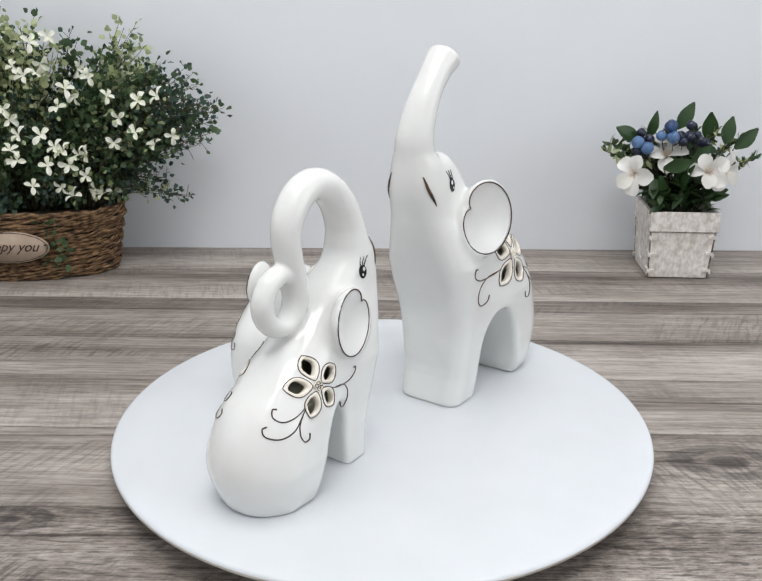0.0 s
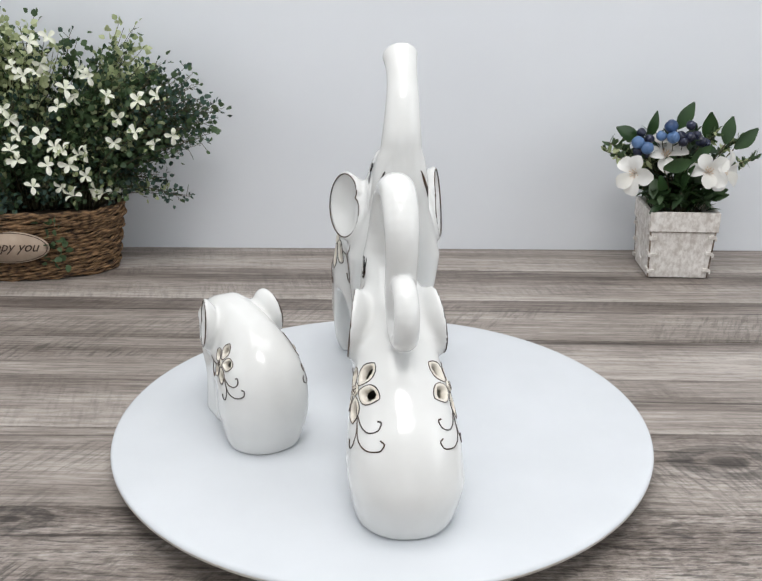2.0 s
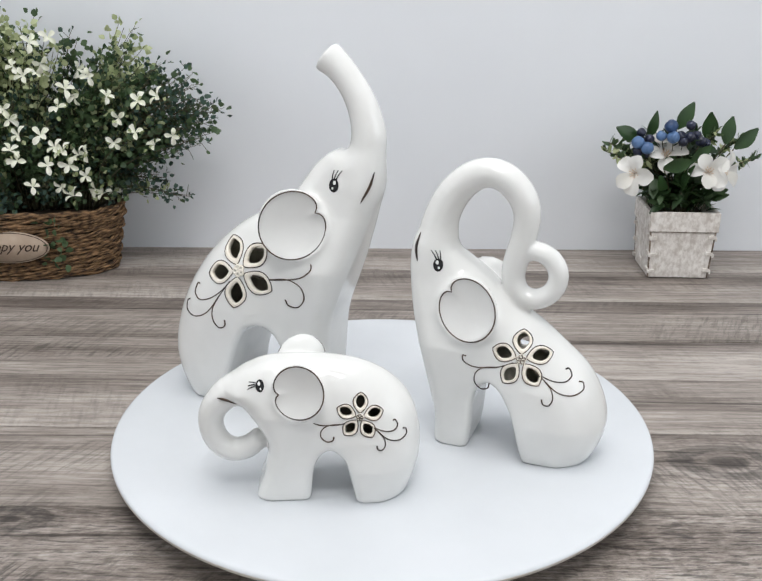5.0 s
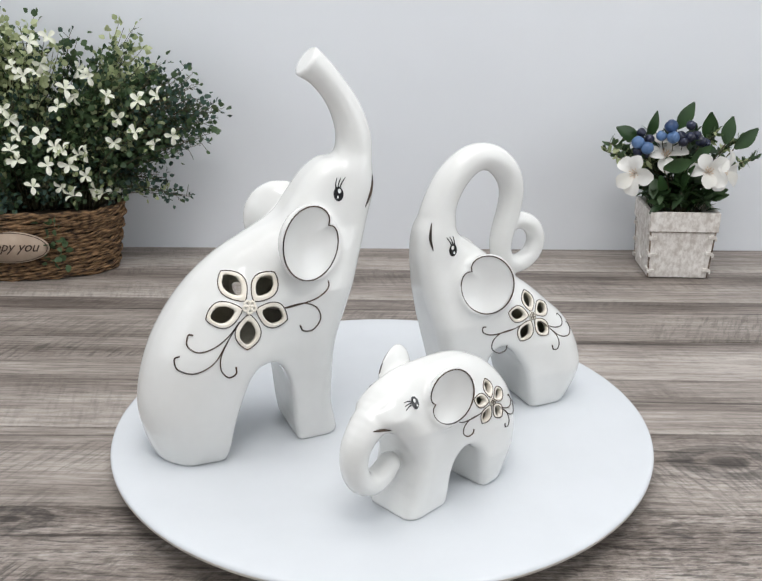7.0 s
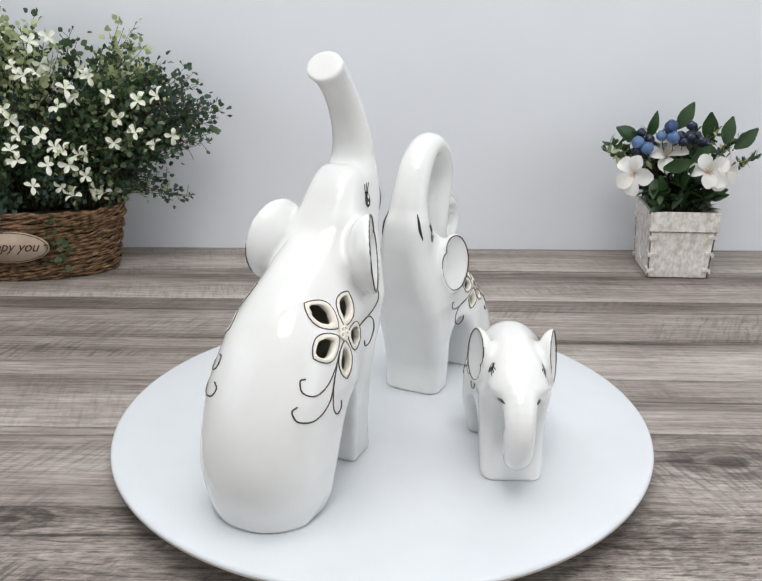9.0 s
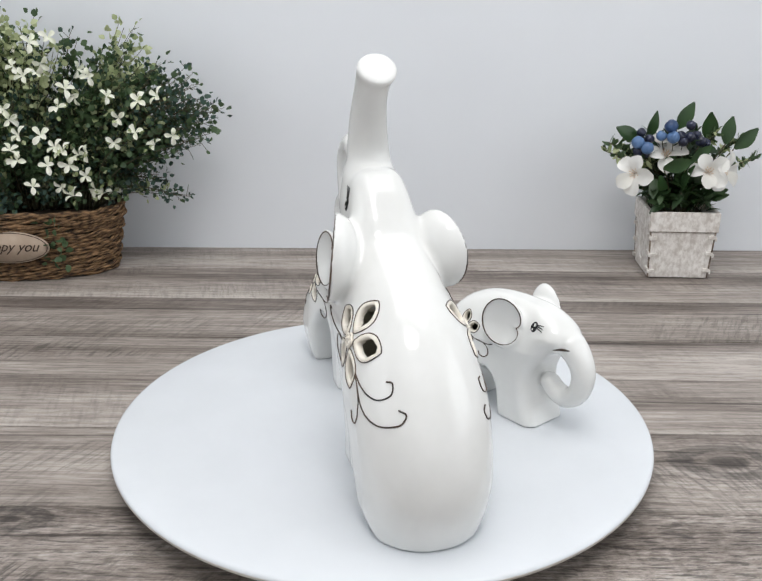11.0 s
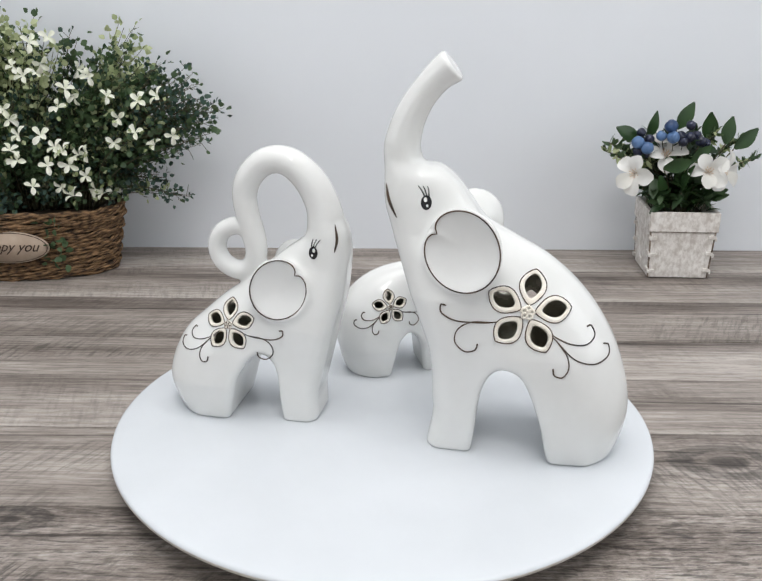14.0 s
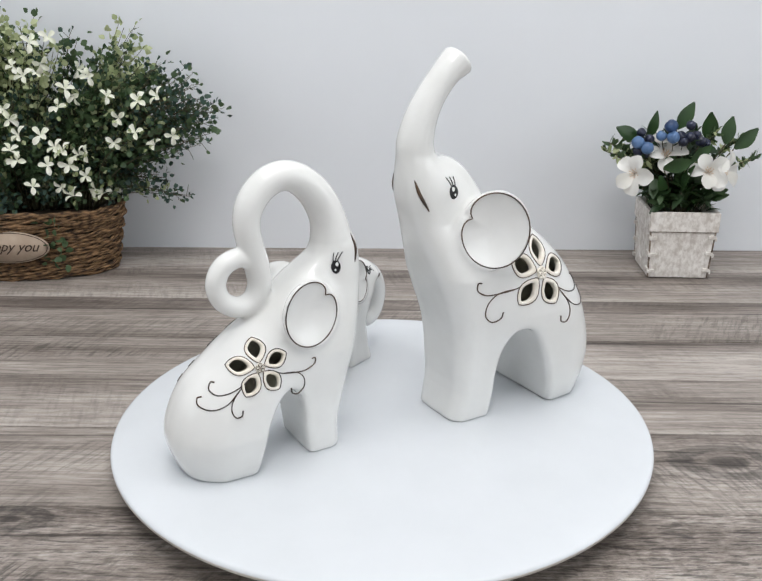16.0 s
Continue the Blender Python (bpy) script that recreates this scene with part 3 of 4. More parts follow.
def board_material(name, wide, bands, seed, saw=0.3, saw_turn=12, strokes=0.4, knot=None, cracks=(), coarse=0.0):
    """Weathered board. bands: (share of the width from the near edge, tone 0 to 1); saw: cross-cut marks;
    strokes: short dark pores; knot: (x, y, size) on the board; cracks: (y, wave, x0, x1) along it."""
    m, n, l, b = material(name, 0.58)
    co = n.new("ShaderNodeTexCoord")
    sep = n.new("ShaderNodeSeparateXYZ")
    l.new(co.outputs["Object"], sep.inputs[0])
    x, y = sep.outputs["X"], sep.outputs["Y"]

    def grain(sx, sy, detail, rough=0.55, turn=0.0, along=x, across=y, shift=0.0):
        xyz = n.new("ShaderNodeCombineXYZ")
        l.new(along, xyz.inputs[0])
        l.new(across, xyz.inputs[1])
        mp = n.new("ShaderNodeMapping")
        mp.vector_type = "TEXTURE"
        mp.inputs["Rotation"].default_value = (0, 0, radians(turn))
        mp.inputs["Scale"].default_value = (1 / sx, 1 / sy, 1)
        mp.inputs["Location"].default_value = (seed * 0.731 + shift, seed * 0.417 - shift, 0)
        l.new(xyz.outputs[0], mp.inputs["Vector"])
        t = n.new("ShaderNodeTexNoise")
        t.inputs["Scale"].default_value, t.inputs["Detail"].default_value, t.inputs["Roughness"].default_value = 1.0, detail, rough
        l.new(mp.outputs[0], t.inputs["Vector"])
        return t.outputs["Fac"]

    def blend(value, lo, hi, dark):
        r = ramp(n, [(lo, (dark,) * 3), (hi, (1, 1, 1))])
        l.new(value, r.inputs[0])
        return r.outputs[0]

    # the grain bends round the knot
    yk = y
    if knot:
        kx, ky, kr = knot
        dx = math_node(n, l, "SUBTRACT", x, kx)
        dy = math_node(n, l, "SUBTRACT", y, ky)
        d2 = math_node(n, l, "ADD", math_node(n, l, "MULTIPLY", math_node(n, l, "MULTIPLY", dx, dx), 0.30), math_node(n, l, "MULTIPLY", dy, dy))
        dist = math_node(n, l, "SQRT", d2)
        pull = math_node(n, l, "POWER", 2.718, math_node(n, l, "MULTIPLY", d2, -0.5 / (kr * kr)))
        yk = math_node(n, l, "ADD", y, math_node(n, l, "MULTIPLY", pull, math_node(n, l, "MULTIPLY", dy, -0.85)))
    wander = grain(2.2, 9, 3, shift=4.1)
    v = math_node(n, l, "MULTIPLY_ADD", yk, 1.0 / wide, 0.5)
    v = math_node(n, l, "ADD", v, math_node(n, l, "MULTIPLY_ADD", wander, 0.16, -0.08))
    br = ramp(n, [(p, (t, t, t)) for p, t in bands])
    l.new(v, br.inputs[0])
    broad = grain(1.3, 34, 4, across=yk)
    fine = grain(9, 240, 9, 0.82, across=yk, shift=1.3)
    patch = grain(7, 13, 3, shift=7.7)
    tone = math_node(n, l, "ADD", br.outputs[0], math_node(n, l, "MULTIPLY_ADD", broad, 0.90, -0.33))
    tone = math_node(n, l, "ADD", tone, math_node(n, l, "MULTIPLY_ADD", fine, 2.0, -0.98))
    tone = math_node(n, l, "ADD", tone, math_node(n, l, "MULTIPLY_ADD", patch, 0.50, -0.25))
    if coarse:
        tone = math_node(n, l, "ADD", tone, math_node(n, l, "MULTIPLY_ADD", grain(85, 330, 5, 0.75, 5, shift=3.3), 8 * coarse, -4.0 * coarse))
    r = ramp(n, [(0.0, (0.040, 0.031, 0.026)), (0.25, (0.120, 0.097, 0.083)), (0.5, (0.235, 0.200, 0.176)), (0.75, (0.370, 0.325, 0.292)), (1.0, (0.52, 0.475, 0.435))])
    l.new(tone, r.inputs[0])
    out = r.outputs[0]

    def darken(out, by, amount=1.0):
        mix = n.new("ShaderNodeMixRGB")
        mix.blend_type = "MULTIPLY"
        if isinstance(amount, (int, float)):
            mix.inputs[0].default_value = amount
        else:
            l.new(amount, mix.inputs[0])
        l.new(out, mix.inputs[1])
        l.new(by, mix.inputs[2])
        return mix.outputs[0]

    # saw marks lie across the grain, in patches
    marks = grain(230, 22, 5, 0.7, saw_turn, shift=2.2)
    where = ramp(n, [(0.40, (0, 0, 0)), (0.56, (min(1.0, 1.25 * saw),) * 3)])
    l.new(grain(5.5, 17, 3, shift=9.2), where.inputs[0])
    out = darken(out, blend(marks, 0.43, 0.51, 0.38), where.outputs[0])
    out = darken(out, blend(grain(42, 360, 4, 0.7, shift=5.5), 0.42, 0.47, 0.38), strokes)
    if knot:
        rings = math_node(n, l, "SINE", math_node(n, l, "ADD", math_node(n, l, "MULTIPLY", dist, 9.5 / kr), math_node(n, l, "MULTIPLY", patch, 7.0)))
        near = ramp(n, [(0.0, (1, 1, 1)), (0.9, (0.55, 0.55, 0.55)), (1.0, (0, 0, 0))])
        l.new(math_node(n, l, "DIVIDE", dist, 1.25 * kr), near.inputs[0])
        out = darken(out, blend(rings, 0.15, 0.75, 0.45), near.outputs[0])
        eye = ramp(n, [(0.0, (0.60, 0.57, 0.55)), (0.16, (0.72, 0.70, 0.68)), (0.30, (1, 1, 1))])
        l.new(math_node(n, l, "DIVIDE", dist, 1.25 * kr), eye.inputs[0])
        out = darken(out, eye.outputs[0])
    for cy, wave, x0, x1 in cracks:
        line = math_node(n, l, "ADD", y, math_node(n, l, "MULTIPLY_ADD", wander, 2 * wave, -wave - cy))
        line = math_node(n, l, "ADD", math_node(n, l, "ABSOLUTE", line), math_node(n, l, "MULTIPLY_ADD", grain(60, 60, 2), 0.0016, -0.0008))
        thin = ramp(n, [(0.0, (0.28, 0.26, 0.25)), (1.0, (1, 1, 1))])
        l.new(math_node(n, l, "DIVIDE", line, 0.0022), thin.inputs[0])
        span = math_node(n, l, "MULTIPLY", math_node(n, l, "GREATER_THAN", x, x0), math_node(n, l, "LESS_THAN", x, x1))
        out = darken(out, thin.outputs[0], span)
    l.new(out, b.inputs["Base Color"])
    bump(n, l, b, math_node(n, l, "ADD", fine, math_node(n, l, "MULTIPLY", marks, saw)), 0.40, 0.0007)
    return m


table = tagged(new("table"), "table topped with weathered grey-brown wooden boards", "table")
table.matrix_world = pose(0, 0, TABLE_Z, 0, 0, -1.0)
# rows of boards from the wall towards the camera: far edge, near edge, and for each board its span and its wood
LONG = (-1.3, 1.3)
ROWS_OF_BOARDS = (
    (0.516, 0.421, ((LONG, dict(bands=((0, 0.72), (0.30, 0.60), (0.5, 0.46), (1, 0.42)), seed=1, saw=0.2)),)),
    (0.421, 0.3175, ((LONG, dict(bands=((0, 0.74), (0.16, 0.68), (0.36, 0.44), (0.75, 0.30), (1, 0.34)), seed=2, saw=0.3)),)),
    (0.3175, 0.206, ((LONG, dict(bands=((0, 0.38), (0.3, 0.46), (0.66, 0.42), (0.74, 0.32), (1, 0.22)), seed=3, saw=0.4, saw_turn=-24, cracks=((0.022, 0.012, -0.5, 0.6),))),)),
    (0.206, 0.1195, (((-1.3, 0.0), dict(bands=((0, 0.58), (0.35, 0.52), (0.7, 0.40), (1, 0.40)), seed=4, saw=0.6, saw_turn=-16)),
                     ((0.0, 1.3), dict(bands=((0, 0.62), (0.4, 0.66), (0.8, 0.52), (1, 0.26)), seed=5, saw=0.15)))),
    (0.1195, 0.022, (((-1.3, 0.02), dict(bands=((0, 0.48), (0.14, 0.68), (0.40, 0.58), (0.8, 0.42), (1, 0.30)), seed=6, saw=0.2)),
                     ((0.02, 1.3), dict(bands=((0, 0.68), (0.32, 0.62), (0.42, 0.40), (0.9, 0.48), (1, 0.40)), seed=7, saw=0.25, cracks=((0.004, 0.010, -0.5, 0.5),))))),
    (0.022, -0.087, (((-1.3, -0.01), dict(bands=((0, 0.52), (0.3, 0.60), (0.7, 0.54), (1, 0.46)), seed=8, saw=0.4, saw_turn=-30, strokes=0.35, cracks=((0.041, 0.010, -0.5, 0.7),))),
                     ((-0.01, 1.3), dict(bands=((0, 0.52), (0.3, 0.56), (0.55, 0.50), (0.80, 0.34), (1, 0.30)), seed=9, saw=0.5, saw_turn=22, strokes=0.5, coarse=0.10, knot=(-0.385, 0.012, 0.024),
                                         cracks=((0.012, 0.075, -0.44, -0.34), (0.030, 0.05, -0.50, -0.40)))))),
    (-0.087, -0.190, (((-1.3, 0.03), dict(bands=((0, 0.40), (0.45, 0.46), (0.66, 0.46), (0.74, 0.28), (1, 0.20)), seed=10, saw=0.9, saw_turn=-28, strokes=0.8, coarse=0.16, knot=(0.387, 0.036, 0.017),
                                            cracks=((0.016, 0.012, 0.38, 0.64),))),
                      ((0.03, 1.3), dict(bands=((0, 0.42), (0.6, 0.40), (0.88, 0.24), (1, 0.48)), seed=11, saw=0.2, strokes=1.0, coarse=0.22)))),
    (-0.190, -0.293, ((LONG, dict(bands=((0, 0.42), (0.6, 0.42), (1, 0.40)), seed=12, saw=0.4, strokes=0.8, coarse=0.18)),)),
    (-0.293, -0.396, ((LONG, dict(bands=((0, 0.55), (0.5, 0.50), (1, 0.40)), seed=13, saw=0.4)),)),
    (-0.396, -0.499, ((LONG, dict(bands=((0, 0.45), (0.6, 0.42), (1, 0.30)), seed=14, saw=0.3)),)),
    (-0.499, -0.602, ((LONG, dict(bands=((0, 0.60), (0.5, 0.50), (1, 0.45)), seed=15, saw=0.3)),)),
    (-0.602, -0.705, ((LONG, dict(bands=((0, 0.45), (0.5, 0.50), (1, 0.35)), seed=16, saw=0.3)),)),
    (-0.705, -0.808, ((LONG, dict(bands=((0, 0.50), (0.5, 0.42), (1, 0.40)), seed=17, saw=0.3)),)),
    (-0.808, -0.911, ((LONG, dict(bands=((0, 0.45), (0.5, 0.40), (1, 0.30)), seed=18, saw=0.3)),)),
)
for k, (far, near, boards) in enumerate(ROWS_OF_BOARDS):
    wide = far - near
    for (x0, x1), wood in boards:
        m = board_material("weathered_board_wood", wide, **wood)
        b = part("board", box(x1 - x0 - 0.0008, wide - 0.0009, 0.022, (0, 0, -0.011), 0.0007), m, table)
        b.location = ((x0 + x1) / 2, (far + near) / 2, -0.0003 * (k % 2))
FRAME_WOOD = mottled("table_frame_wood", (0.12, 0.10, 0.085), (0.26, 0.22, 0.19), 6, 0.6, 0.0003, 6, (1, 8, 8))
part("table_frame", box(2.5, 1.36, 0.05, (0, -0.20, -0.048), 0.003), FRAME_WOOD, table)
for sx in (-1.15, 1.15):
    for sy in (-0.82, 0.40):
        part("leg", box(0.07, 0.07, 0.68, (sx, sy, -0.41), 0.004), FRAME_WOOD, table)

# ---- plants ----
def leaf_shape(length, width, fold=0.25, droop=0.15, n=4):
    """A pointed leaf along +x with a folded midrib: vertices and quads."""
    v, f = [], []
    for i in range(n + 1):
        t = i / n
        h = width * math.sin(math.pi * min(max(t, 0.04), 0.97)) ** 0.8 * (1.15 - 0.35 * t)
        z = -droop * length * t * t
        v += [(t * length, h, z + fold * h), (t * length, 0, z), (t * length, -h, z + fold * h)]
    for i in range(n):
        a = 3 * i
        f += [(a, a + 3, a + 4, a + 1), (a + 1, a + 4, a + 5, a + 2)]
    return np.array(v), f


def aim(direction, spin=0.0):
    """Turn that takes +x to the direction, with a spin about it."""
    q = Vector(direction).to_track_quat("X", "Z").to_matrix()
    return np.array(q @ Matrix.Rotation(spin, 3, "X"))


class Heap:
    """Gathers many small pieces into one mesh."""

    def __init__(self):
        self.v, self.f, self.m, self.n = [], [], [], 0

    def add(self, v, f, slot=0, turn=None, at=(0, 0, 0), size=1.0):
        v = np.asarray(v, float) * size
        if turn is not None:
            v = v @ turn.T
        self.v.append(v + np.asarray(at))
        self.f += [tuple(i + self.n for i in q) for q in f]
        self.m += [slot] * len(f)
        self.n += len(v)

    def object(self, name, mats, parent=None, label="", smooth=True):
        return mesh_object(name, np.vstack(self.v).tolist(), self.f, mats, parent, self.m, smooth, label)


def petal_shape(length, width, cup, n=6):
    """A rounded, cupped petal along +x."""
    v, f = [], []
    for i in range(n + 1):
        t = i / n
        h = width * math.sin(math.pi * min(max(t, 0.02), 0.985)) ** 0.55 * (0.50 + 0.62 * t)
        z = cup * length * (t - 0.75 * t * t)
        v += [(t * length, k * h, z + 0.35 * abs(k) ** 2 * h) for k in (1, 0.5, 0, -0.5, -1)]
    for i in range(n):
        for k in range(4):
            a = 5 * i + k
            f.append((a, a + 5, a + 6, a + 1))
    return np.array(v), f


def petal_flower(count, length, width, cup, fold=0.2):
    h = Heap()
    v, f = petal_shape(length, width, cup)
    for k in range(count):
        a = 2 * math.pi * k / count + 0.13 * (k % 2)
        c, s = math.cos(a), math.sin(a)
        wag = np.array(Euler((rng.uniform(-0.3, 0.3), rng.uniform(-0.28, 0.28), rng.uniform(-0.14, 0.14))).to_matrix())
        h.add(v, f, 0, np.array(((c, -s, 0), (s, c, 0), (0, 0, 1))) @ wag, size=rng.uniform(0.86, 1.06))
    return h


rng = random.Random(7)
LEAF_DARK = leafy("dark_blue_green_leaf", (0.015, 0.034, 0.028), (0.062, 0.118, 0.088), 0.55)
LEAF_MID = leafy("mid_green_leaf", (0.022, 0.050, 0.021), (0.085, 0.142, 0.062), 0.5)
LEAF_PALE = leafy("pale_green_leaf", (0.17, 0.23, 0.075), (0.52, 0.57, 0.33), 0.5)
BLOSSOM = leafy("greenish_white_petal", (0.74, 0.79, 0.56), (0.90, 0.90, 0.80), 0.6, 0.25)
PETAL_WHITE = leafy("cream_white_petal", (0.80, 0.78, 0.72), (0.88, 0.87, 0.84), 0.55, 0.3)
LEAF_GLOSSY = leafy("glossy_dark_leaf", (0.005, 0.016, 0.007), (0.026, 0.066, 0.016), 0.42, 0.12)
STEM = mottled("brown_green_stem", (0.05, 0.055, 0.025), (0.10, 0.085, 0.045), 80, 0.7)
ROPE = mottled("brown_seagrass_rope", (0.030, 0.015, 0.007), (0.300, 0.175, 0.086), 130, 0.85, 0.0012, 6, (1, 1, 2.6), 0.36, 0.66)
LINER = mottled("dark_liner", (0.03, 0.02, 0.012), (0.05, 0.035, 0.02), 40, 0.9)
PLAQUE = mottled("pale_wood_plaque", (0.36, 0.27, 0.20), (0.47, 0.37, 0.285), 30, 0.6, 0.0, 5, (1, 1, 9))
INK = material("dark_brown_ink", 0.7, colour=(0.035, 0.018, 0.010))[0]

# woven basket: an oval of twisted ropes laid on one another
BASKET = Vector((-0.4400, 0.4330, TABLE_Z))
basket = tagged(new("basket"), "oval woven brown seagrass basket with a wooden plaque", "basket")
basket.location = BASKET
ROWS, HIGH = 14, 0.082
for k in range(ROWS + 1):
    t = k / ROWS
    a, b = 0.112 + 0.014 * t + 0.002 * math.sin(2.2 * k), 0.058 + 0.007 * t + 0.001 * math.sin(1.7 * k)
    heap = Heap()
    th = np.linspace(0, 2 * np.pi, 260, endpoint=False)
    wob = 0.0008 * np.sin(5 * th + k) + 0.0008 * np.sin(13 * th + 2.3 * k)
    twist = 9 + (k * 5) % 4
    thick = (0.0016 if k < ROWS else 0.0021) * (1 + 0.22 * np.sin(17 * th + 3 * k) * np.sin(5 * th + k))
    for strand in (0, 0.667, 1.333):
        ph = twist * th + 1.3 * k + math.pi * strand
        out = 0.0018 * np.cos(ph)
        up = 0.0017 * np.sin(ph) + 0.0003 * np.sin(31 * th + 2 * k + strand)
        pts = np.c_[(a + out) * np.cos(th), (b + out) * np.sin(th), 0.0035 + t * (HIGH - 0.007) + up + wob]
        heap.add(*tube(pts, thick, 5, True))
    heap.object("rope_coil", (ROPE,), basket)
# dark oval wall added inside the ropes; it blocks the view through their gaps
verts, faces = [], []
for z, a, b in ((0.001, 0.002, 0.001), (0.001, 0.108, 0.055), (HIGH - 0.006, 0.121, 0.060), (HIGH - 0.012, 0.002, 0.001)):
    for i in range(48):
        th = 2 * math.pi * i / 48
        verts.append((a * math.cos(th), b * math.sin(th), z))
for k in range(3):
    for i in range(48):
        j = (i + 1) % 48
        faces.append((k * 48 + i, k * 48 + j, (k + 1) * 48 + j, (k + 1) * 48 + i))
mesh_object("liner", verts, faces, (LINER,), basket, label="dark oval wall added to close the gaps between the ropes")
bm = bmesh.new()
bmesh.ops.create_cone(bm, cap_ends=True, segments=40, radius1=1, radius2=1, depth=0.003)
for vtx in bm.verts:
    vtx.co = Vector((vtx.co.x * 0.047, vtx.co.y * 0.0185, vtx.co.z))
bmesh.ops.bevel(bm, geom=[e for e in bm.edges if len(e.link_faces) == 2 and any(len(q.verts) > 4 for q in e.link_faces)], offset=0.0008, segments=2, affect="EDGES")
plaque = part("plaque", bm, PLAQUE, basket, "oval pale wooden plaque with dark lettering", True)
plaque.matrix_basis = pose(0.0105, -0.0668, 0.0440, 84, 0, 0)
loop = tube([(0.045 * math.cos(q), 0.017 * math.sin(q), 0.0016) for q in np.linspace(0, 2 * math.pi, 48, endpoint=False)], 0.0004, 4, True)
mesh_object("border", *loop, (INK,), plaque)
txt = bpy.data.curves.new("lettering", "FONT")
txt.body, txt.size, txt.shear, txt.align_x, txt.align_y, txt.extrude = "Happy you", 0.0162, 0.42, "CENTER", "CENTER", 0.0002
tmp = bpy.data.objects.new("lettering", txt)
lettering = new("lettering", bpy.data.meshes.new_from_object(tmp))
bpy.data.objects.remove(tmp)
lettering.data.materials.append(INK)
lettering.parent = plaque
lettering.location = (-0.0010, 0.0005, 0.0018)

# bush of small leaves and blossoms that stands in the basket
bush = tagged(new("artificial_bush"), "bushy green artificial plant with small greenish-white blossoms", "plant")
bush.location = (BASKET.x, BASKET.y, 0.050)
stems, leaves = Heap(), Heap()
small_leaf = leaf_shape(1.0, 0.50, 0.25, 0.1, 3)
LOBES = (((-0.035, -0.005, 0.116), (0.135, 0.062, 0.118), 0.44), ((0.165, -0.005, 0.116), (0.084, 0.052, 0.064), 0.30), ((0.010, -0.012, 0.056), (0.122, 0.062, 0.075), 0.26))
SPRAYS = (((0.152, 0.0, 0.208), 5), ((0.146, 0.0, 0.186), 6), ((0.172, -0.004, 0.166), 5), ((0.214, 0.0, 0.152), 5), ((0.242, -0.005, 0.118), 6), ((0.232, -0.01, 0.083), 5), ((0.200, -0.02, 0.020), 3),
          ((0.178, -0.01, 0.032), 4), ((0.150, -0.01, 0.040), 4), ((0.045, 0.0, 0.203), 5), ((0.084, 0.0, 0.186), 6), ((0.124, 0.0, 0.172), 5), ((0.004, 0.0, 0.222), 9), ((-0.03, 0.0, 0.232), 8), ((0.236, 0.0, 0.100), 4))
# where blossoms sit on the front of the bush: (x, z)
BLOOMS = ((0.039, 0.167), (0.048, 0.157), (0.093, 0.160), (0.113, 0.155), (0.085, 0.141), (0.095, 0.133), (0.078, 0.122), (0.150, 0.113), (0.137, 0.136), (0.173, 0.131), (0.193, 0.136), (0.205, 0.092), (0.185, 0.082), (0.166, 0.097), (0.139, 0.084), (0.040, 0.095), (0.062, 0.094), (0.031, 0.079), (0.038, 0.068), (0.069, 0.062), (0.077, 0.081), (0.085, 0.076), (0.100, 0.071), (0.107, 0.072), (0.090, 0.061), (0.105, 0.047), (0.111, 0.029), (0.080, 0.037), (0.089, 0.024), (0.120, 0.023), (0.114, 0.020), (0.050, 0.039), (0.030, 0.111), (0.064, 0.169), (0.052, 0.191), (0.065, 0.195), (0.026, 0.123))
tips = []
for centre, radius, share in LOBES:
    for _ in range(int(500 * share)):
        d = Vector((rng.gauss(0, 1), rng.gauss(0, 1), rng.gauss(0.25, 1))).normalized()
        r = rng.uniform(0.45, 1.0) ** 0.6 * rng.uniform(0.86, 1.07)
        tips.append(Vector((centre[0] + d.x * radius[0] * r, min(centre[1] + d.y * radius[1] * r, 0.055), centre[2] + d.z * radius[2] * r)))
for place, count in SPRAYS:
    for _ in range(count):
        tips.append(Vector(place) + Vector((rng.gauss(0, 0.008), rng.gauss(0, 0.010), rng.gauss(0, 0.010))))
spots = []
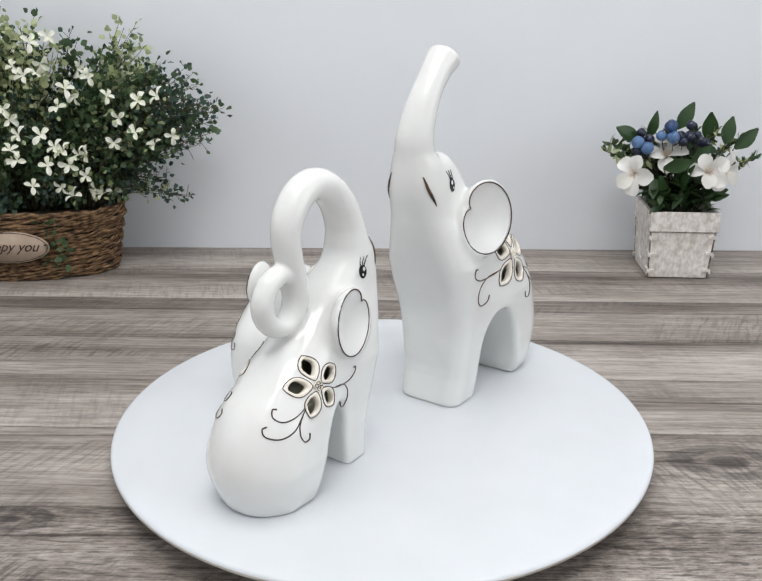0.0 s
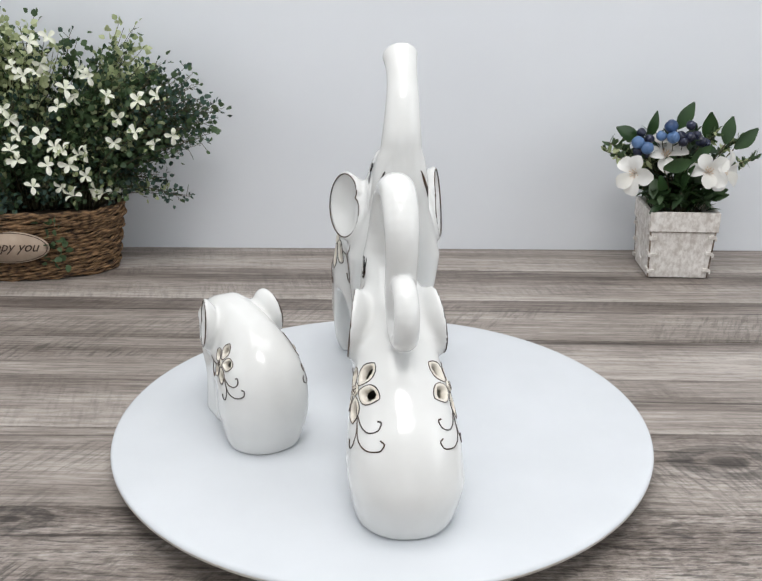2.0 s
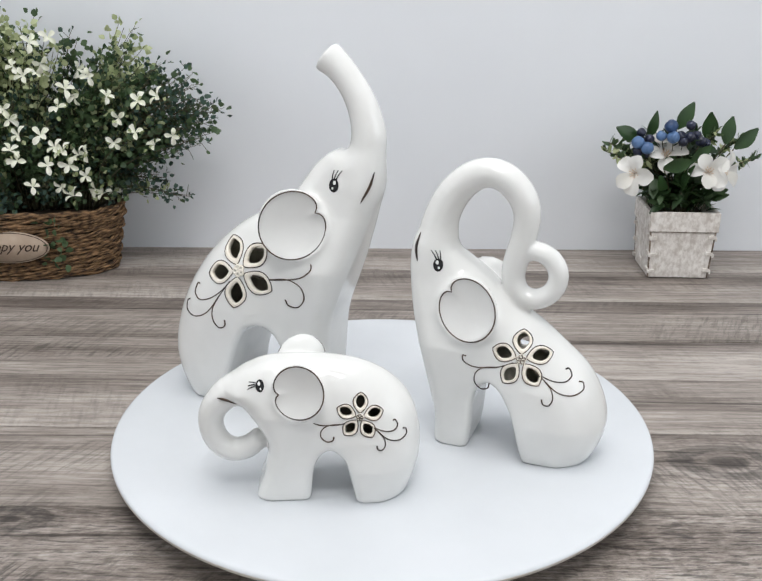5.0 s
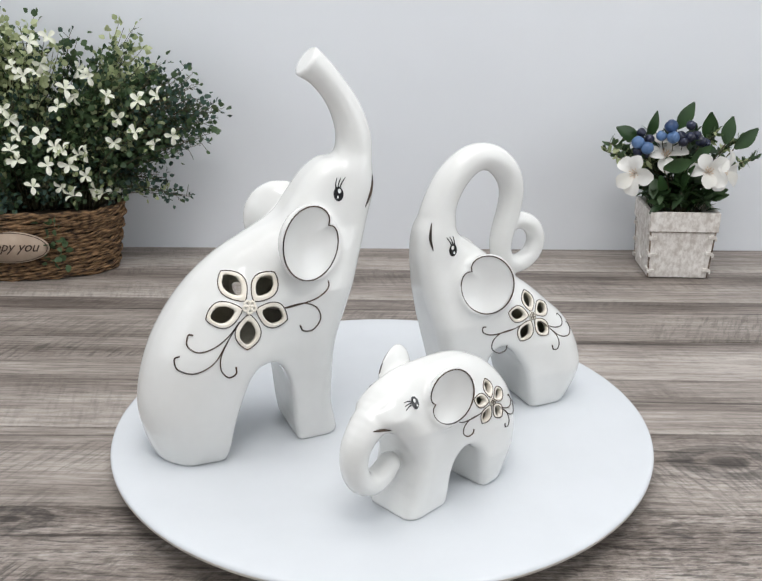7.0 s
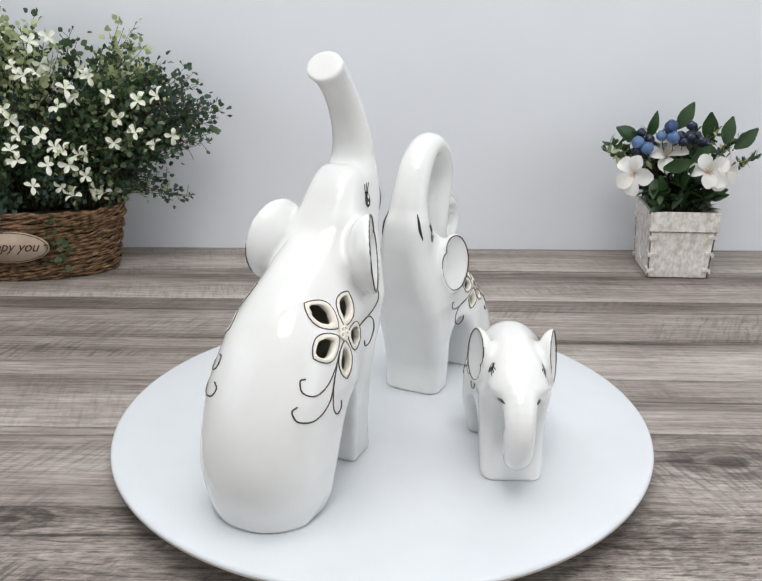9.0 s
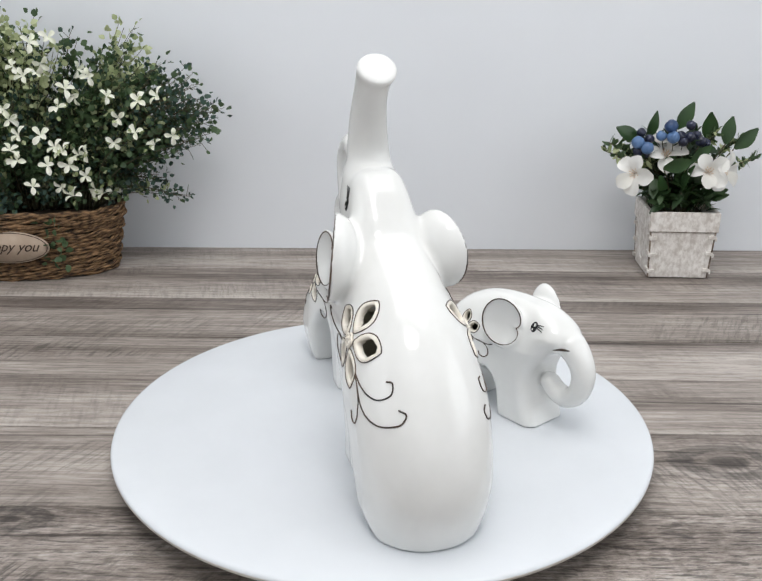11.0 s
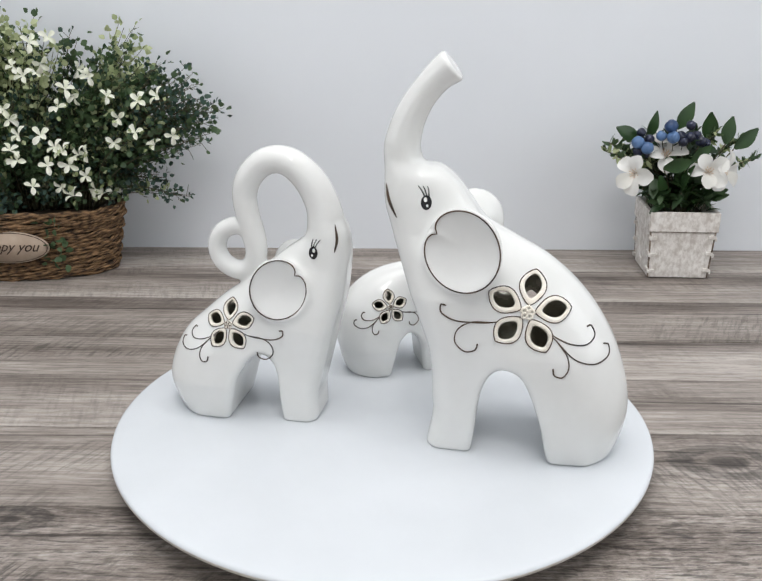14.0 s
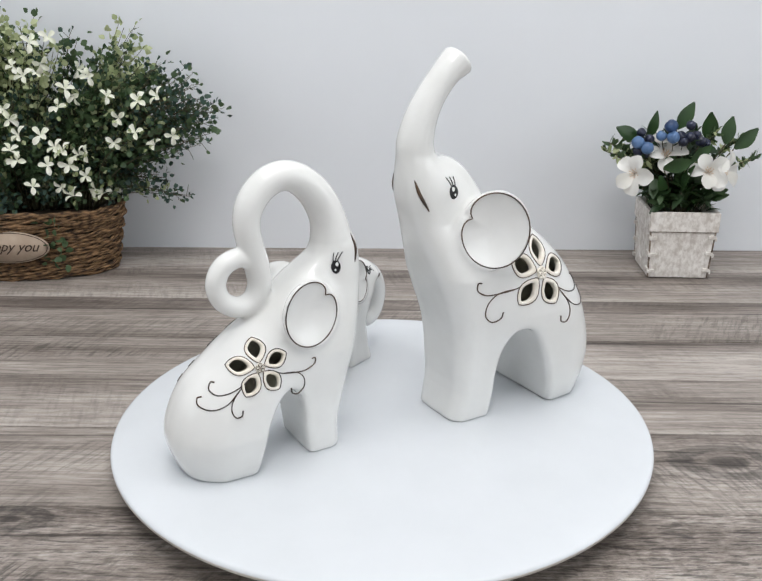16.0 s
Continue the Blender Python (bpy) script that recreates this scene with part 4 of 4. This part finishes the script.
for tip in tips:
    if tip.z < 0.004:
        tip.z = 0.004 + rng.uniform(0, 0.02)
    root = Vector((max(-0.09, min(0.095, tip.x * 0.55)), tip.y * 0.3, 0.0))
    knee = root.lerp(tip, 0.55) + Vector((-0.10 * tip.x + rng.gauss(0, 0.006), rng.gauss(0, 0.006), 0.014 + rng.gauss(0, 0.008)))
    way = spline([root, knee, tip], 7)
    stems.add(*tube(way, np.linspace(0.0009, 0.00035, len(way)), 3))
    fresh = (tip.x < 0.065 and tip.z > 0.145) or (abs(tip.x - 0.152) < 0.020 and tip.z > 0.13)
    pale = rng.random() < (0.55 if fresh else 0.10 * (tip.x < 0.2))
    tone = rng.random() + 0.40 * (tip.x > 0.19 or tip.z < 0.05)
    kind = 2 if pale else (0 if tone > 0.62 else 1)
    count = rng.randint(30, 42)
    for i in range(count):
        t = 0.25 + 0.75 * i / (count - 1)
        k = min(int(t * (len(way) - 1)), len(way) - 2)
        at = way[k] + (way[k + 1] - way[k]) * (t * (len(way) - 1) - k)
        along = Vector(way[k + 1] - way[k]).normalized()
        out = (Vector((rng.gauss(0, 1), rng.gauss(-0.25, 1), rng.gauss(0.2, 1))).normalized() + 0.5 * along).normalized()
        stalk = Vector(at) + out * rng.uniform(0.002, 0.014)
        size = rng.uniform(0.0046, 0.0082) * (1.1 if kind else 0.86)
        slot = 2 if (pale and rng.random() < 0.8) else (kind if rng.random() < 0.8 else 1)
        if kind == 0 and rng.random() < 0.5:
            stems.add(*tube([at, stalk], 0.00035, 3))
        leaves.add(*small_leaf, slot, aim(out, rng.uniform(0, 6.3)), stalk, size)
    if tip.y < 0.012:
        spots.append(tip)
tagged(stems.object("stem", (STEM,), bush), kind="stuff")
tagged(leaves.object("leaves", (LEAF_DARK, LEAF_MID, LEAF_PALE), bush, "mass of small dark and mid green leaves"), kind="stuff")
bl = petal_flower(4, 0.0100, 0.0033, 1.0)
first = bl.object("blossom", (BLOSSOM,), bush, "greenish-white four-petalled blossom")
young = Heap()
def bush_front(x, z):
    """The y of the bush's front beside (x, z)."""
    best = -0.006
    for centre, radius, _ in LOBES:
        k = 1 - ((x - centre[0]) / radius[0]) ** 2 - ((z - centre[2]) / radius[2]) ** 2
        if k > 0:
            best = min(best, centre[1] - radius[1] * math.sqrt(k))
    return best


chosen = [(Vector((x, bush_front(x, z) + 0.004, z)), rng.uniform(0.98, 1.25)) for x, z in BLOOMS]
chosen += [(q, rng.uniform(0.8, 1.1)) for q in spots if q.x < -0.03][:18]
chosen += [(q, rng.uniform(0.45, 0.7)) for q in spots if (q.x < 0.065 and q.z > 0.15) or abs(q.x - 0.155) < 0.03][:26]
for i, (q, big) in enumerate(chosen):
    ob = first if i == 0 else new("blossom", first.data)
    ob.parent = bush
    face = Vector((rng.gauss(0.1, 0.6), -1.0, rng.gauss(0.45, 0.5)))
    for _ in range(3):
        out = Vector((rng.gauss(0, 1), rng.gauss(-0.3, 0.6), rng.gauss(0, 1)))
        young.add(*small_leaf, 0, aim(out, rng.uniform(0, 6.3)), q + Vector((0, -0.004, 0.001)) + out * 0.004, rng.uniform(0.004, 0.007))
    ob.matrix_basis = Matrix.LocRotScale(q + Vector((0, -0.008, 0.003)), face.to_track_quat("Z", "Y") @ Euler((0, 0, rng.uniform(0, 6))).to_quaternion(), Vector((big, big, big)))

for i in range(26):
    q = Vector((0.064 + rng.gauss(0, 0.008), -0.060 - 0.010 * rng.random(), 0.005 - 0.058 * rng.random()))
    out = Vector((rng.gauss(0, 1), -0.5, rng.gauss(-0.3, 1)))
    young.add(*small_leaf, 1, aim(out, rng.uniform(0, 6.3)), q, rng.uniform(0.006, 0.010))
tagged(young.object("young_leaves", (LEAF_PALE, LEAF_MID), bush, "pale young leaves round the blossoms"), kind="stuff")

# square whitewashed planter
def worn_white():
    m, n, l, b = material("worn_whitewash", 0.75)
    t = noise_tex(n, l, 170, 6, 0.7, (1, 1, 0.6))
    big = noise_tex(n, l, 22, 3)
    add = n.new("ShaderNodeMath")
    add.operation = "MULTIPLY_ADD"
    add.inputs[1].default_value = 0.42
    l.new(big.outputs["Fac"], add.inputs[0])
    l.new(t.outputs["Fac"], add.inputs[2])
    r = ramp(n, [(0.40, (0.34, 0.27, 0.215)), (0.47, (0.70, 0.655, 0.61)), (0.60, (0.81, 0.78, 0.745)), (0.9, (0.86, 0.835, 0.805))])
    l.new(add.outputs[0], r.inputs[0])
    geo = n.new("ShaderNodeNewGeometry")
    er = ramp(n, [(0.52, (1, 1, 1)), (0.60, (0.34, 0.27, 0.21))])
    l.new(geo.outputs["Pointiness"], er.inputs[0])
    worn = n.new("ShaderNodeMixRGB")
    worn.blend_type = "MULTIPLY"
    er2 = ramp(n, [(0.40, (0, 0, 0)), (0.62, (1, 1, 1))])
    l.new(t.outputs["Fac"], er2.inputs[0])
    l.new(er2.outputs[0], worn.inputs[0])
    l.new(r.outputs[0], worn.inputs[1])
    l.new(er.outputs[0], worn.inputs[2])
    l.new(worn.outputs[0], b.inputs["Base Color"])
    bump(n, l, b, t.outputs["Fac"], 0.35, 0.0006)
    return m


WHITEWASH = worn_white()
POT = Vector((0.3540, 0.4265, TABLE_Z))
planter = tagged(new("planter_box"), "small square whitewashed wooden planter with worn edges", "planter")
planter.matrix_world = pose(*POT, 0, 0, -3.0)


def panel(w0, w1, h, thick, at_y, rz, name, z0, bevel=0.0012):
    """One board side of the planter: width w0 below, w1 above, leaning outward."""
    bm = box(1, thick, h, (0, 0, z0 + h / 2))
    for vtx in bm.verts:
        up = vtx.co.z > z0 + h / 2
        vtx.co.x *= (w1 if up else w0)
        vtx.co.y += -(at_y[1] if up else at_y[0])
    bmesh.ops.bevel(bm, geom=bm.edges[:], offset=bevel, segments=2, profile=0.6, affect="EDGES")
    ob = part(name, bm, WHITEWASH, planter)
    ob.rotation_euler = (0, 0, radians(rz))
    return ob


for q in range(4):
    shrink = 0.0 if q % 2 == 0 else -0.0085
    panel(0.070 + shrink, 0.0755 + shrink, 0.060, 0.004, (0.0330, 0.0358), 90 * q, "side_board", 0.001)
    panel(0.0800 + shrink, 0.0805 + shrink, 0.0235, 0.005, (0.0378, 0.0380), 90 * q, "rim_board", 0.0585)
part("bottom", box(0.060, 0.060, 0.004, (0, 0, 0.003), 0.0005), WHITEWASH, planter)
for q in range(4):
    for side in (-1, 1):
        for i in range(3):
            z = 0.010 + 0.0205 * i
            peg = part("peg", box(0.0085, 0.0030, 0.0042, (0, 0, 0), 0.0008), WHITEWASH, planter)
            lean = 0.0335 + 0.0028 * z / 0.06
            peg.matrix_basis = pose(0, 0, 0, 0, 0, 90 * q) @ pose(side * (lean - 0.002), -lean - 0.0025, z + 0.0012 * side, 0, 5 * side, 0)
ring = tube([(0.0355 + 0.0005, 0.013 * math.cos(q), 0.030 + 0.016 * math.sin(q)) for q in np.linspace(0, 2 * math.pi, 32, endpoint=False)], 0.0012, 5, True)
v = np.array(ring[0]) * [-1, 1, 1]
mesh_object("oval_moulding", v.tolist(), ring[1], (WHITEWASH,), planter)
# brown beads: the rim's shade painted as a line, plus dark antique corner edges
SHADE_WASH = mottled("brown_shade_and_wash", (0.10, 0.07, 0.05), (0.34, 0.27, 0.21), 150, 0.8)
square = [(sx * 0.0378, sy * 0.0378) for sx, sy in ((-1, -1), (1, -1), (1, 1), (-1, 1))]
line = []
for (xa, ya), (xb, yb) in zip(square, square[1:] + square[:1]):
    line += [(xa + (xb - xa) * q / 12, ya + (yb - ya) * q / 12, 0.0582 + 0.0004 * math.sin(3.1 * q)) for q in range(12)]
mesh_object("groove", *tube(line, 0.0009, 5, True), (SHADE_WASH,), planter, label="brown bead painting the rim's shade line")
for sx, sy in ((-1, -1), (1, -1), (-1, 1), (1, 1)):
    post = [(sx * (0.0345 + 0.0028 * q / 10), sy * (0.0345 + 0.0028 * q / 10), 0.001 + 0.0057 * q) for q in range(11)]
    mesh_object("groove", *tube(post, 0.0011 , 5), (SHADE_WASH,), planter)
part("soil", box(0.066, 0.066, 0.006, (0, 0, 0.068)), LINER, planter, "dark filling inside the planter")

# flower arrangement in the planter
posy = tagged(new("flower_arrangement"), "artificial arrangement of white flowers, blueberries and green leaves", "flowers")
posy.location = (POT.x, POT.y, 0.046)
BASE = np.array(posy.location)
flower_mesh = petal_flower(5, 0.030, 0.0140, 0.9).object("white_flower", (PETAL_WHITE,), posy, "cream-white five-petalled flower")
centre_mesh = Heap()
for i in range(16):
    a, r = i * 2.4, 0.0008 * math.sqrt(i) * 1.2
    tipv = (r * 2.2 * math.cos(a), r * 2.2 * math.sin(a), 0.010 - 0.0002 * i)
    centre_mesh.add(*tube([(r * math.cos(a), r * math.sin(a), 0.001), tipv], (0.0003, 0.0006), 4))
STAMEN = mottled("pinkish_stamen", (0.62, 0.42, 0.30), (0.78, 0.66, 0.45), 200, 0.6)
core0 = centre_mesh.object("stamens", (STAMEN,), flower_mesh, "pinkish yellow stamens")
green_stems = Heap()
for i, (x, y, z, nx, nz, s) in enumerate(((0.287, 0.385, 0.103, -0.60, 0.25, 0.82), (0.370, 0.384, 0.1055, -0.25, 0.30, 0.78), (0.386, 0.391, 0.1035, 0.65, 0.10, 0.86), (0.328, 0.412, 0.118, 0.0, 0.8, 0.90))):
    fl = flower_mesh if i == 0 else new("white_flower", flower_mesh.data)
    if i:
        st = new("stamens", core0.data)
        st.parent = fl
        tagged(fl, "cream-white five-petalled flower")
    fl.parent = posy
    at = Vector((x, y, z)) - Vector(BASE)
    fl.matrix_basis = Matrix.LocRotScale(at, Vector((nx, -0.75, nz)).to_track_quat("Z", "Y") @ Euler((0, 0, 0.7 * i)).to_quaternion(), Vector((s, s, s)))
    green_stems.add(*tube(spline([(0.2 * at.x, 0.2 * at.y, 0), at * 0.6 + Vector((0, 0.006, 0.01)), at], 5), 0.0011, 5))
bm = bmesh.new()
bmesh.ops.create_uvsphere(bm, u_segments=14, v_segments=9, radius=0.0068)
for vtx in bm.verts:
    if vtx.co.z > 0.0058:
        vtx.co.z -= 0.0016
BERRY, bn, bl_, bb = material("blue_berry", 0.42)
b_noise = noise_tex(bn, bl_, 110, 4)
b_info = bn.new("ShaderNodeObjectInfo")
b_sum = bn.new("ShaderNodeMath")
b_sum.operation = "MULTIPLY_ADD"
b_sum.inputs[1].default_value = 0.55
bl_.new(b_info.outputs["Random"], b_sum.inputs[0])
bl_.new(b_noise.outputs["Fac"], b_sum.inputs[2])
b_ramp = ramp(bn, [(0.40, (0.010, 0.024, 0.070)), (0.70, (0.030, 0.070, 0.170)), (1.0, (0.09, 0.17, 0.33))])
bl_.new(b_sum.outputs[0], b_ramp.inputs[0])
bl_.new(b_ramp.outputs[0], bb.inputs["Base Color"])
berry0 = part("berry", bm, BERRY, posy, "round blue berry with pale bloom", True)
BERRY_DARK = mottled("ripe_dark_berry", (0.006, 0.007, 0.014), (0.018, 0.024, 0.060), 90, 0.32)
dark0 = berry0.data.copy()
dark0.materials[0] = BERRY_DARK
for i, (x, y, z, ripe, s) in enumerate((
        (0.2908, 0.398, 0.1365, 0, 1.08), (0.3008, 0.394, 0.1310, 0, 1.08), (0.2965, 0.408, 0.1460, 1, 0.8), (0.3286, 0.404, 0.1540, 0, 1.14), (0.3180, 0.402, 0.1435, 0, 0.9), (0.3302, 0.398, 0.1425, 0, 1.06),
        (0.3400, 0.402, 0.1430, 1, 0.9), (0.3525, 0.408, 0.1545, 1, 0.85), (0.3512, 0.402, 0.1420, 1, 0.9), (0.3420, 0.398, 0.1375, 1, 0.85), (0.3634, 0.400, 0.1380, 1, 0.95), (0.3700, 0.404, 0.1345, 1, 0.85),
        (0.3065, 0.408, 0.1385, 1, 0.85), (0.2935, 0.402, 0.1265, 1, 0.95), (0.3020, 0.402, 0.1240, 1, 0.9), (0.3610, 0.410, 0.1430, 1, 0.8))):
    ob = berry0 if i == 0 else new("berry", dark0 if ripe else berry0.data)
    if ripe:
        tagged(ob, "round blackish blue berry")
    ob.parent = posy
    at = Vector((x, y, z)) - Vector(BASE)
    ob.matrix_basis = Matrix.LocRotScale(at, Euler((rng.uniform(-0.9, 0.3), rng.uniform(-0.6, 0.6), rng.uniform(0, 6))), Vector((s, s, s)))
    green_stems.add(*tube(spline([(0.25 * at.x, 0.2 * at.y, 0), at * 0.65 + Vector((0, 0.008, 0)), at], 5), 0.0007, 4))
big = leaf_shape(0.034, 0.0088, 0.30, 0.15, 6)
leaf0 = mesh_object("large_leaf", big[0].tolist(), big[1], (LEAF_GLOSSY,), posy, label="glossy dark green pointed leaf")
for i, (x, y, z, dx, dz, dy, s) in enumerate((
        (0.297, 0.412, 0.1400, -1.0, 0.35, 0.0, 0.95), (0.3065, 0.420, 0.1380, 0.42, 1.0, 0.0, 0.95), (0.3430, 0.428, 0.1470, 0.62, 1.0, 0.0, 1.05), (0.3810, 0.420, 0.1320, -0.10, 1.0, 0.0, 1.08),
        (0.3985, 0.418, 0.1310, 0.12, 1.0, 0.0, 0.95), (0.4080, 0.414, 0.1270, 1.0, 0.85, 0.0, 1.02), (0.3520, 0.392, 0.1170, 0.9, 0.75, -0.2, 0.80), (0.3200, 0.388, 0.1090, 1.0, 0.25, -0.2, 1.00),
        (0.330, 0.395, 0.085, -0.6, 0.4, -0.5, 1.0), (0.350, 0.408, 0.080, -0.2, 0.7, -0.2, 0.9), (0.366, 0.400, 0.078, 0.9, 0.1, -0.3, 1.0), (0.378, 0.405, 0.073, 1.0, 0.0, -0.2, 0.8),
        (0.345, 0.392, 0.080, 0.1, 1.0, -0.3, 1.05), (0.362, 0.396, 0.088, 0.3, 1.0, -0.2, 0.95))):
    ob = leaf0 if i == 0 else new("large_leaf", leaf0.data)
    ob.parent = posy
    at = Vector((x, y, z)) - Vector(BASE)
    ob.matrix_basis = Matrix.LocRotScale(at, Vector((dx, dy, dz)).to_track_quat("X", "Z") @ Euler((rng.uniform(0.9, 2.0), 0, 0)).to_quaternion(), Vector((s, s, s)))
    green_stems.add(*tube(spline([(0.25 * at.x, 0.2 * at.y, 0), at * 0.6, at], 4), 0.0009, 4))
filler = Heap()
back_leaf = leaf_shape(1.0, 0.24, 0.25, 0.15, 4)
for _ in range(46):
    at = np.array((rng.uniform(-0.066, 0.020), rng.uniform(-0.006, 0.02), rng.uniform(0.060, 0.092)))
    filler.add(*back_leaf, 0, aim(Vector((rng.gauss(0, 0.8), rng.gauss(0, 0.4), rng.gauss(0.5, 0.5))), rng.uniform(0.6, 2.4)), at, rng.uniform(0.014, 0.022))
mid_leaf = leaf_shape(1.0, 0.26, 0.25, 0.2, 3)
for i in range(330):
    high = 0.050 if i < 170 else 0.088
    at = np.array((rng.uniform(-0.040, 0.038), rng.uniform(-0.032 if i < 170 else -0.018, 0.032), rng.uniform(0.016, high)))
    if at[2] < 0.03:
        at[0] *= 0.72
    out = Vector((at[0] * 18 + rng.gauss(0, 0.5), at[1] * 12 + rng.gauss(0, 0.5), rng.gauss(0.35, 0.5)))
    filler.add(*mid_leaf, 0 if rng.random() < 0.7 else 1, aim(out, rng.uniform(-0.7, 0.7)), at, rng.uniform(0.014, 0.026))
for _ in range(120):
    at = np.array((rng.uniform(-0.029, 0.029), rng.uniform(-0.029, 0.024), rng.uniform(0.010, 0.026)))
    out = Vector((at[0] * 25 + rng.gauss(0, 0.3), at[1] * 25 + rng.gauss(0, 0.3), rng.uniform(0.35, 1.2)))
    filler.add(*mid_leaf, 0 if rng.random() < 0.75 else 1, aim(out, rng.uniform(-0.7, 0.7)), at, rng.uniform(0.014, 0.024))
for x, y, z, n in ((0.264, 0.420, 0.132, 46), (0.272, 0.410, 0.118, 36), (0.387, 0.418, 0.146, 50), (0.437, 0.415, 0.116, 40), (0.419, 0.425, 0.138, 40), (0.282, 0.425, 0.142, 40), (0.260, 0.430, 0.122, 30), (0.300, 0.402, 0.118, 30), (0.345, 0.395, 0.112, 40), (0.375, 0.410, 0.125, 36)):
    at = np.array((x, y, z)) - BASE
    way = spline([(0.3 * at[0], 0.3 * at[1], 0.0), at * 0.62 + (0, 0, 0.010), at], 6)
    green_stems.add(*tube(way, 0.0008, 4))
    for i in range(n):
        t = 0.55 + 0.45 * i / n
        k = min(int(t * (len(way) - 1)), len(way) - 2)
        q = way[k] + (way[k + 1] - way[k]) * (t * (len(way) - 1) - k)
        out = Vector((rng.gauss(0, 1), rng.gauss(0, 1), rng.gauss(0.5, 1)))
        filler.add(*mid_leaf, rng.choice((1, 1, 2)), aim(out, rng.uniform(0, 6)), q, rng.uniform(0.007, 0.012))
tagged(filler.object("filler_leaves", (LEAF_GLOSSY, LEAF_MID, LEAF_PALE), posy, "tuft of mixed green filler leaves"), kind="stuff")
tagged(green_stems.object("stem", (STEM,), posy), kind="stuff")


# ---- what moves ----
def motions():
    """Platter and figurines turn together, evenly, about the platter's axis."""
    times = [0.25 * i for i in range(65)]
    walk(platter, [(t, pose(0, 0, 0, 0, 0, SPIN * t)) for t in times])
    for ob, (x, y, h) in elephants:
        walk(ob, [(t, pose(0, 0, 0, 0, 0, SPIN * t) @ pose(x, y, 0, 0, 0, h)) for t in times])


motions()
